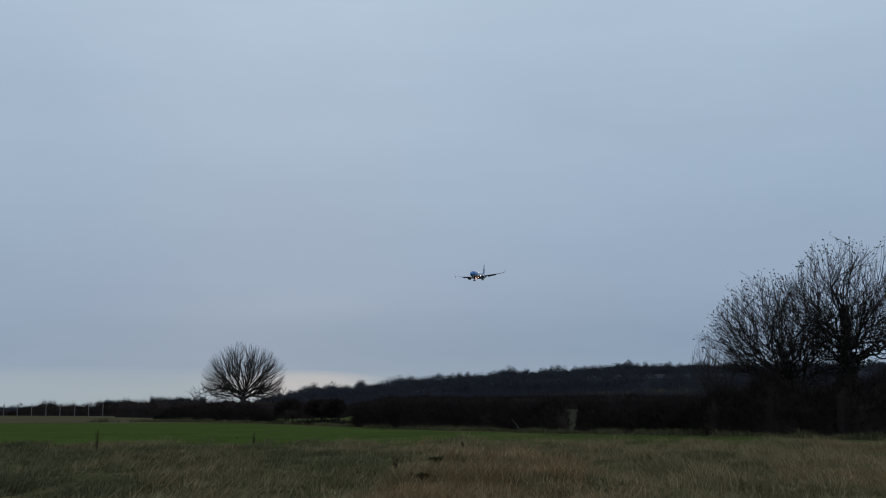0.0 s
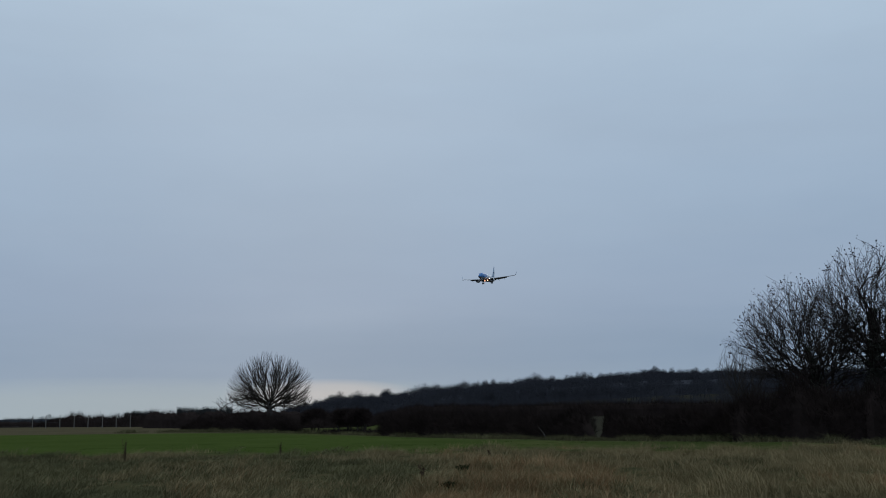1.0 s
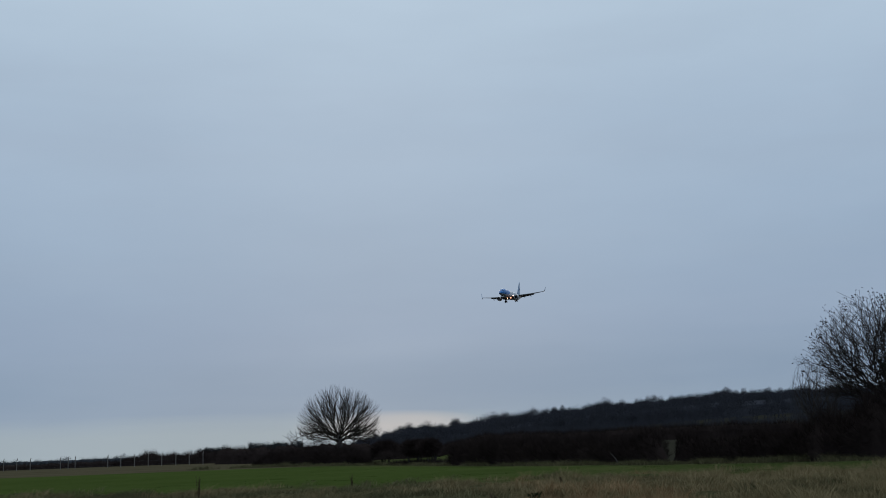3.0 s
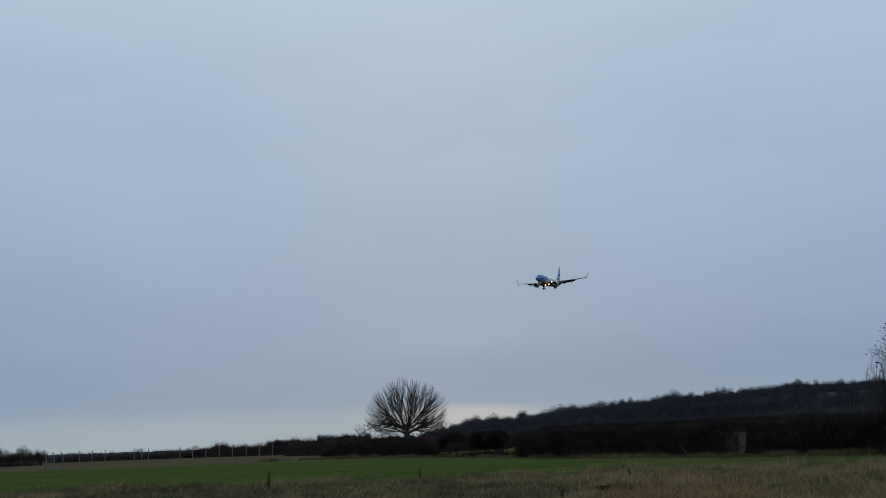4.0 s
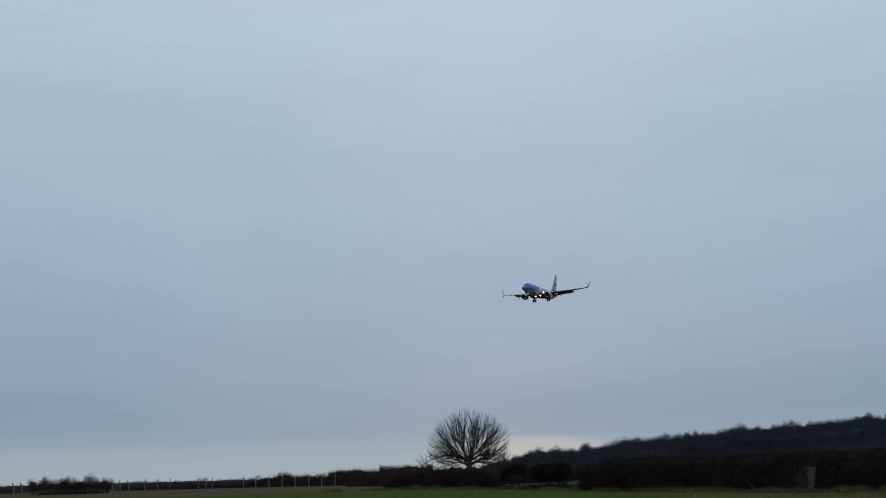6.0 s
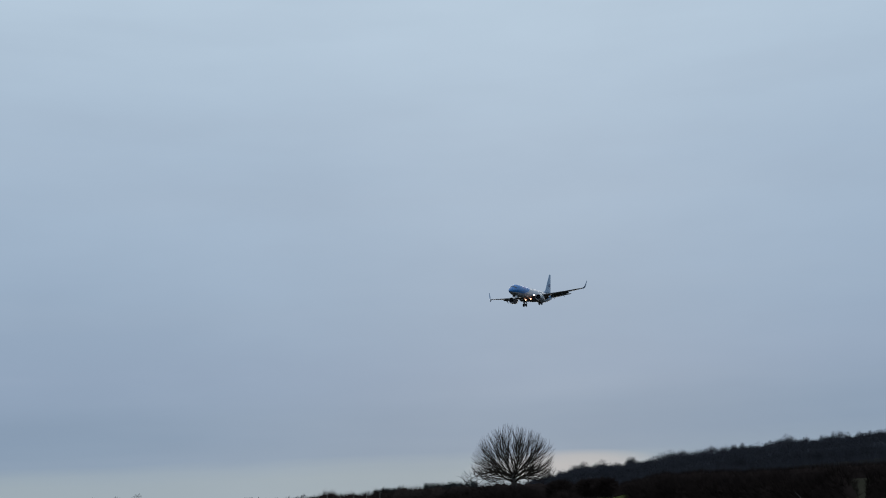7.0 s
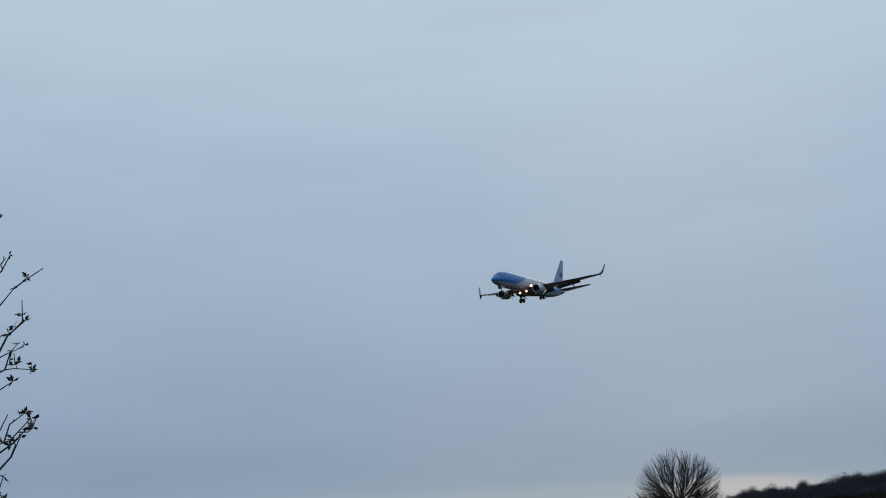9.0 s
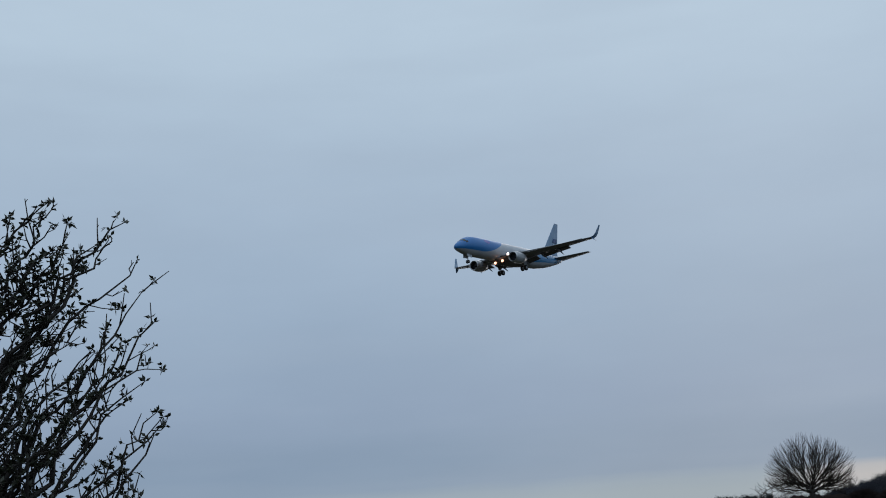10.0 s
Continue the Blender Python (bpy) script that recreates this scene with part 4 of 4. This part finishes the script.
lamp_warm = glowing("lamp_warm", (1.0, 0.46, 0.27), 4.2)

SKIN = [(0.0, 0.06, 0.06, -0.66), (0.25, 0.42, 0.36, -0.64), (0.7, 0.78, 0.66, -0.58), (1.4, 1.13, 0.98, -0.47), (2.2, 1.40, 1.32, -0.31), (3.0, 1.58, 1.62, -0.16),
        (4.2, 1.75, 1.86, -0.04), (6.0, 1.88, 1.98, 0.0), (12.0, 1.88, 2.0, 0.0), (18.0, 1.88, 2.0, 0.0), (24.0, 1.88, 2.0, 0.0), (27.0, 1.84, 1.95, 0.05),
        (30.0, 1.58, 1.70, 0.22), (33.0, 1.16, 1.32, 0.50), (35.5, 0.74, 0.92, 0.82), (37.3, 0.38, 0.52, 1.04), (38.0, 0.16, 0.24, 1.14)]


def skin_at(s):
    for a, b in zip(SKIN, SKIN[1:]):
        if a[0] <= s <= b[0]:
            k = (s - a[0]) / (b[0] - a[0])
            return [a[i] + (b[i] - a[i]) * k for i in (1, 2, 3)]


def foil(sections):
    """A wing-like solid through (leading edge x, y, z, chord, thickness, flat or upright)."""
    prof = [(0, 0), (0.06, 0.55), (0.25, 1.0), (0.55, 0.72), (1.0, 0.03), (0.55, -0.38), (0.25, -0.6), (0.06, -0.42)]
    rings = []
    for x, y, z, chord, thick, upright in sections:
        ring = []
        for u, w in prof:
            off = w * thick * 0.5
            ring.append((x - u * chord, y + off * math.sin(upright), z + off * math.cos(upright)))
        rings.append(ring)
    return loft(rings)


def lathe(rows, sides=20, squash=1.0):
    return loft([[(x, r * math.cos(2 * math.pi * k / sides), r * math.sin(2 * math.pi * k / sides) * (squash if math.sin(2 * math.pi * k / sides) < 0 else 1)) for k in range(sides)] for x, r in rows], False)


def wheel(parent, at, r, wide, name="wheel"):
    prof = [(-wide / 2, r * 0.55), (-wide / 2, r * 0.86), (-wide * 0.3, r), (wide * 0.3, r), (wide / 2, r * 0.86), (wide / 2, r * 0.55)]
    bm = loft([[(rr * math.cos(2 * math.pi * k / 16), y, rr * math.sin(2 * math.pi * k / 16)) for k in range(16)] for y, rr in prof])
    w = part(name, bm, rubber, parent, smooth=False)
    w.location = at
    hub = loft([[(r * 0.5 * math.cos(2 * math.pi * k / 10), y, r * 0.5 * math.sin(2 * math.pi * k / 10)) for k in range(10)] for y in (-wide * 0.52, wide * 0.52)])
    part("hub", hub, gear_metal, w)


def rod(a, b, r0, r1=None, sides=8):
    a, b = Vector(a), Vector(b)
    d = (b - a).normalized()
    u = d.orthogonal().normalized()
    v = d.cross(u)
    r1 = r0 if r1 is None else r1
    return loft([[p + u * (r * math.cos(2 * math.pi * k / sides)) + v * (r * math.sin(2 * math.pi * k / sides)) for k in range(sides)] for p, r in ((a, r0), (b, r1))])


def make_airliner():
    plane = new("airliner")
    N = 18.0     # nose, ahead of the origin
    sides = 28
    rings = [[(N - s, w * math.sin(2 * math.pi * k / sides), c + h * math.cos(2 * math.pi * k / sides)) for k in range(sides)] for s, w, h, c in SKIN]
    part("fuselage", loft(rings), body_paint, plane, "white fuselage with a blue forward roof", True)
    # belly fairing in dark grey, the underside's shade put into its colour
    fair = [(11.0, 0.3, 0.2), (12.5, 1.5, 0.6), (15.0, 2.0, 0.85), (20.0, 2.0, 0.85), (22.5, 1.3, 0.6), (24.0, 0.3, 0.2)]
    part("belly_fairing", loft([[(N - s, w * math.sin(2 * math.pi * k / 16), -1.5 + h * math.cos(2 * math.pi * k / 16)) for k in range(16)] for s, w, h in fair]), flap_grey, plane, smooth=True)
    # cockpit windows: four panes each side of the centre line
    for sign in (-1, 1):
        for a0, a1, s0, s1 in ((0.06, 0.34, 1.75, 2.3), (0.38, 0.64, 1.85, 2.4), (0.68, 0.88, 2.1, 2.65)):
            bm = bmesh.new()
            quad = []
            for s, a in ((s0, a0), (s0 + 0.05, a1), (s1, a1), (s1, a0)):
                w, h, c = skin_at(s)
                t = a * 1.35
                quad.append((N - s + 0.02, sign * 1.02 * w * math.sin(t), c + 1.02 * h * math.cos(t)))
            top = [bm.verts.new(p) for p in quad]
            low = [bm.verts.new((p[0] - 0.03, p[1] * 0.97, p[2] - 0.04)) for p in quad]
            bm.faces.new(top)
            bm.faces.new(list(reversed(low)))
            for k in range(4):
                bm.faces.new((top[k], top[(k + 1) % 4], low[(k + 1) % 4], low[k]))
            part("cockpit_window", bm, window_dark, plane)
    # plain reddish mark on the blue, both sides
    for sign in (-1, 1):
        ring_out, ring_in = [], []
        for k in range(16):
            t = 2 * math.pi * k / 16
            a = 0.95 + 0.26 * math.sin(t)
            ring_out.append((N - 8.6 + 0.95 * math.cos(t), sign * 1.885 * math.sin(a) * 1.006, 2.0 * math.cos(a) * 1.006))
            ring_in.append((N - 8.6 + 0.95 * math.cos(t), sign * 1.83 * math.sin(a), 1.94 * math.cos(a)))
        part("emblem", loft([ring_in, ring_out]), mark_red, plane, "faint reddish emblem on the blue")
    for sign in (-1, 1):
        name = "wing"
        wing = part(name, foil([(N - 12.6, sign * 1.4, -1.35, 8.3, 1.0, 0), (N - 15.0, sign * 5.7, -0.85, 5.5, 0.55, 0), (N - 18.9, sign * 12.2, 0.0, 3.2, 0.3, 0),
                                (N - 21.9, sign * 17.0, 0.75, 1.6, 0.2, 0)]), wing_grey, plane, smooth=True)
        part("winglet", foil([(N - 21.9, sign * 17.0, 0.75, 1.6, 0.2, 0), (N - 22.4, sign * 17.4, 1.05, 1.35, 0.16, sign * 0.7), (N - 22.9, sign * 17.7, 1.7, 1.05, 0.12, sign * 1.3),
                              (N - 23.8, sign * 18.1, 3.3, 0.5, 0.07, sign * 1.4)]), tail_blue, wing)
        part("lower_winglet", foil([(N - 22.3, sign * 17.05, 0.70, 1.1, 0.12, sign * 2.4), (N - 23.0, sign * 17.6, -0.05, 0.4, 0.06, sign * 2.0)]), tail_blue, wing)
        for y0, y1, xa, xb, ca, cb, za, zb in ((2.0, 5.3, 20.5, 20.3, 1.35, 1.25, -1.32, -0.92), (6.2, 12.0, 20.45, 21.85, 1.15, 0.8, -0.80, -0.02)):
            bm = bmesh.new()
            slant = 0.38
            top = [bm.verts.new(p) for p in ((N - xa, sign * y0, za), (N - xb, sign * y1, zb), (N - xb - cb, sign * y1, zb - cb * slant), (N - xa - ca, sign * y0, za - ca * slant))]
            low = [bm.verts.new((v.co.x, v.co.y, v.co.z - (0.2 if i < 2 else 0.05))) for i, v in enumerate(top)]
            bm.faces.new(top)
            bm.faces.new(list(reversed(low)))
            for k in range(4):
                bm.faces.new((top[k], top[(k + 1) % 4], low[(k + 1) % 4], low[k]))
            part("flap", bm, flap_grey, wing)
        for y, xf, zf in ((7.0, 18.8, -0.95), (10.3, 19.6, -0.55), (2.9, 18.6, -1.7)):
            part("flap_fairing", loft([[(N - xf - s, sign * y + w * math.cos(k * math.pi / 4), zf - d + w * 1.3 * math.sin(k * math.pi / 4)) for k in range(8)] for s, w, d in
                                       ((0, 0.05, 0), (0.8, 0.17, 0.1), (1.8, 0.16, 0.35), (2.9, 0.03, 0.9))]), flap_grey, wing)
        # slats, drooped ahead of the leading edge
        bm = foil([(N - 15.2, sign * 6.2, -1.02, 0.75, 0.18, 0), (N - 20.3, sign * 16.0, 0.45, 0.42, 0.1, 0)])
        part("slat", bm, wing_grey, wing)
        # engine
        eng = new("engine")
        eng.parent = plane
        eng.location = (N - 12.2, sign * 4.83, -2.05)
        part("nacelle", lathe([(-a, r) for a, r in
                              ((0.0, 0.92), (0.06, 1.0), (0.5, 1.12), (1.4, 1.2), (2.6, 1.12), (3.5, 0.92), (3.5, 0.84))], 24, 0.93), nacelle_paint, eng, smooth=True)
        part("intake_lip", lathe([(-0.3, 0.84), (-0.05, 0.88), (0.03, 0.95), (-0.02, 1.01), (-0.2, 1.06)], 24, 0.93), lip_metal, eng, "bare metal intake lip", True)
        part("fan", lathe([(-0.35, 0.02), (-0.9, 0.30), (-0.95, 0.86), (-0.3, 0.86)], 24, 0.93), fan_dark, eng)
        part("core_cowl", lathe([(-3.0, 0.75), (-3.6, 0.66), (-4.6, 0.42), (-4.7, 0.02)], 16), gear_metal, eng, smooth=True)
        part("pylon", loft([[(-1.2, -0.18, 1.05), (-1.2, 0.18, 1.05), (-5.0, 0.18, 0.9), (-5.0, -0.18, 0.9)], [(-2.6, -0.15, 1.5), (-2.6, 0.15, 1.5), (-5.4, 0.15, 1.3), (-5.4, -0.15, 1.3)]]), nacelle_paint, eng)
        part("tailplane", foil([(N - 33.4, sign * 0.6, 0.95, 4.3, 0.42, 0), (N - 37.1, sign * 7.15, 1.75, 1.5, 0.15, 0)]), wing_grey, plane, smooth=True)
        # main landing gear
        gear = new("main_gear")
        gear.parent = plane
        gear.location = (N - 18.9, sign * 2.86, 0.12)
        part("strut", rod((0, sign * 0.15, -1.2), (0, 0, -3.35), 0.17, 0.13), gear_metal, gear)
        part("side_brace", rod((0, -sign * 1.3, -1.7), (0, 0, -2.5), 0.08), gear_metal, gear)
        part("drag_brace", rod((1.0, 0, -1.6), (0, 0, -2.2), 0.07), gear_metal, gear)
        part("axle", rod((0, -0.5, -3.35), (0, 0.5, -3.35), 0.09), gear_metal, gear)
        part("gear_door", loft([[(-0.45, sign * 0.28, -2.75), (0.45, sign * 0.28, -2.75), (0.45, sign * 0.33, -2.75), (-0.45, sign * 0.33, -2.75)],
                                [(-0.5, sign * 0.45, -1.3), (0.5, sign * 0.45, -1.3), (0.5, sign * 0.5, -1.3), (-0.5, sign * 0.5, -1.3)]]), wing_grey, gear)
        for k in (-1, 1):
            wheel(gear, (0, k * 0.43, -3.35), 0.565, 0.38)
    part("tail_fin", foil([(N - 27.5, 0, 1.85, 9.0, 0.2, math.pi / 2), (N - 31.2, 0, 2.7, 5.2, 0.5, math.pi / 2), (N - 36.3, 0, 9.2, 1.4, 0.2, math.pi / 2)]), tail_blue, plane, "pale blue tail fin")
    for sign in (-1, 1):
        part("tail_mark", loft([[(N - 34.6, sign * 0.1, 4.7), (N - 36.1, sign * 0.1, 4.7), (N - 36.4, sign * 0.1, 5.6), (N - 35.2, sign * 0.1, 5.6)],
                                [(N - 34.6, sign * 0.29, 4.7), (N - 36.1, sign * 0.27, 4.7), (N - 36.4, sign * 0.25, 5.6), (N - 35.2, sign * 0.27, 5.6)]]), mark_blue, plane)
    # nose gear
    gear = new("nose_gear")
    gear.parent = plane
    gear.location = (N - 4.0, 0, 0)
    part("strut", rod((0, 0, -1.6), (0.15, 0, -3.2), 0.11, 0.08), gear_metal, gear)
    part("drag_brace", rod((0.9, 0, -1.6), (0.1, 0, -2.6), 0.05), gear_metal, gear)
    for k in (-1, 1):
        wheel(gear, (0.15, k * 0.2, -3.2), 0.345, 0.2)
        part("gear_door", loft([[(-0.6, k * 0.42, -1.75), (0.9, k * 0.42, -1.75), (0.9, k * 0.46, -1.75), (-0.6, k * 0.46, -1.75)],
                                [(-0.6, k * 0.55, -2.4), (0.8, k * 0.55, -2.4), (0.8, k * 0.59, -2.4), (-0.6, k * 0.59, -2.4)]]), body_paint, gear)
    # landing lights in the wing roots and under the nose
    # lenses are drawn wide, the glare round each lamp put into its size
    for at, r, mat, label in (((N - 13.2, -0.15, -2.3), 0.27, lamp_warm, "lit landing light"), ((N - 13.3, 3.0, -1.0), 0.29, lamp_white, "lit landing light"),
                              ((N - 13.0, 1.75, -2.2), 0.27, lamp_warm, "lit taxi light")):
        bm = bmesh.new()
        bmesh.ops.create_icosphere(bm, subdivisions=2, radius=r)
        bmesh.ops.scale(bm, vec=(0.5, 1, 1), verts=bm.verts)
        part("landing_light", bm, mat, plane, label, True).location = at
    tagged(plane, "blue and white twin-engined airliner landing with gear down", "aircraft")
    return plane


airliner = make_airliner()

FLIGHT = [  # seconds, place, heading, nose up, bank
    (0.0, 23.59, 777.26, 88.90, -106.76, -1.24, 2.97), (1.0, 12.36, 725.79, 86.3, -106.53, -0.2, 2.56), (2.0, 0.64, 669.05, 82.6, -106.37, 0.2, 2.17),
    (3.5, -17.53, 582.32, 76.44, -105.53, 0.2, 0.85), (4.5, -29.45, 525.55, 73.15, -105.21, -0.18, -0.1), (5.5, -40.14, 467.48, 70.36, -104.65, -0.34, -0.3),
    (7.0, -56.67, 383.36, 65.54, -103.69, -1.18, 0.26), (8.0, -67.53, 327.96, 62.11, -102.96, -1.23, 0.9), (9.0, -78.59, 270.96, 58.45, -102.28, -1.12, 0.35),
    (9.5, -84.2, 241.0, 56.3, -102.0, -1.0, 0.1), (10.0, -89.6, 211.0, 53.9, -101.46, -0.94, -0.07)]


def motions():
    walk(airliner, [(t, pose(x, y, z, bank, -nose, head)) for t, x, y, z, head, nose, bank in FLIGHT])


motions()
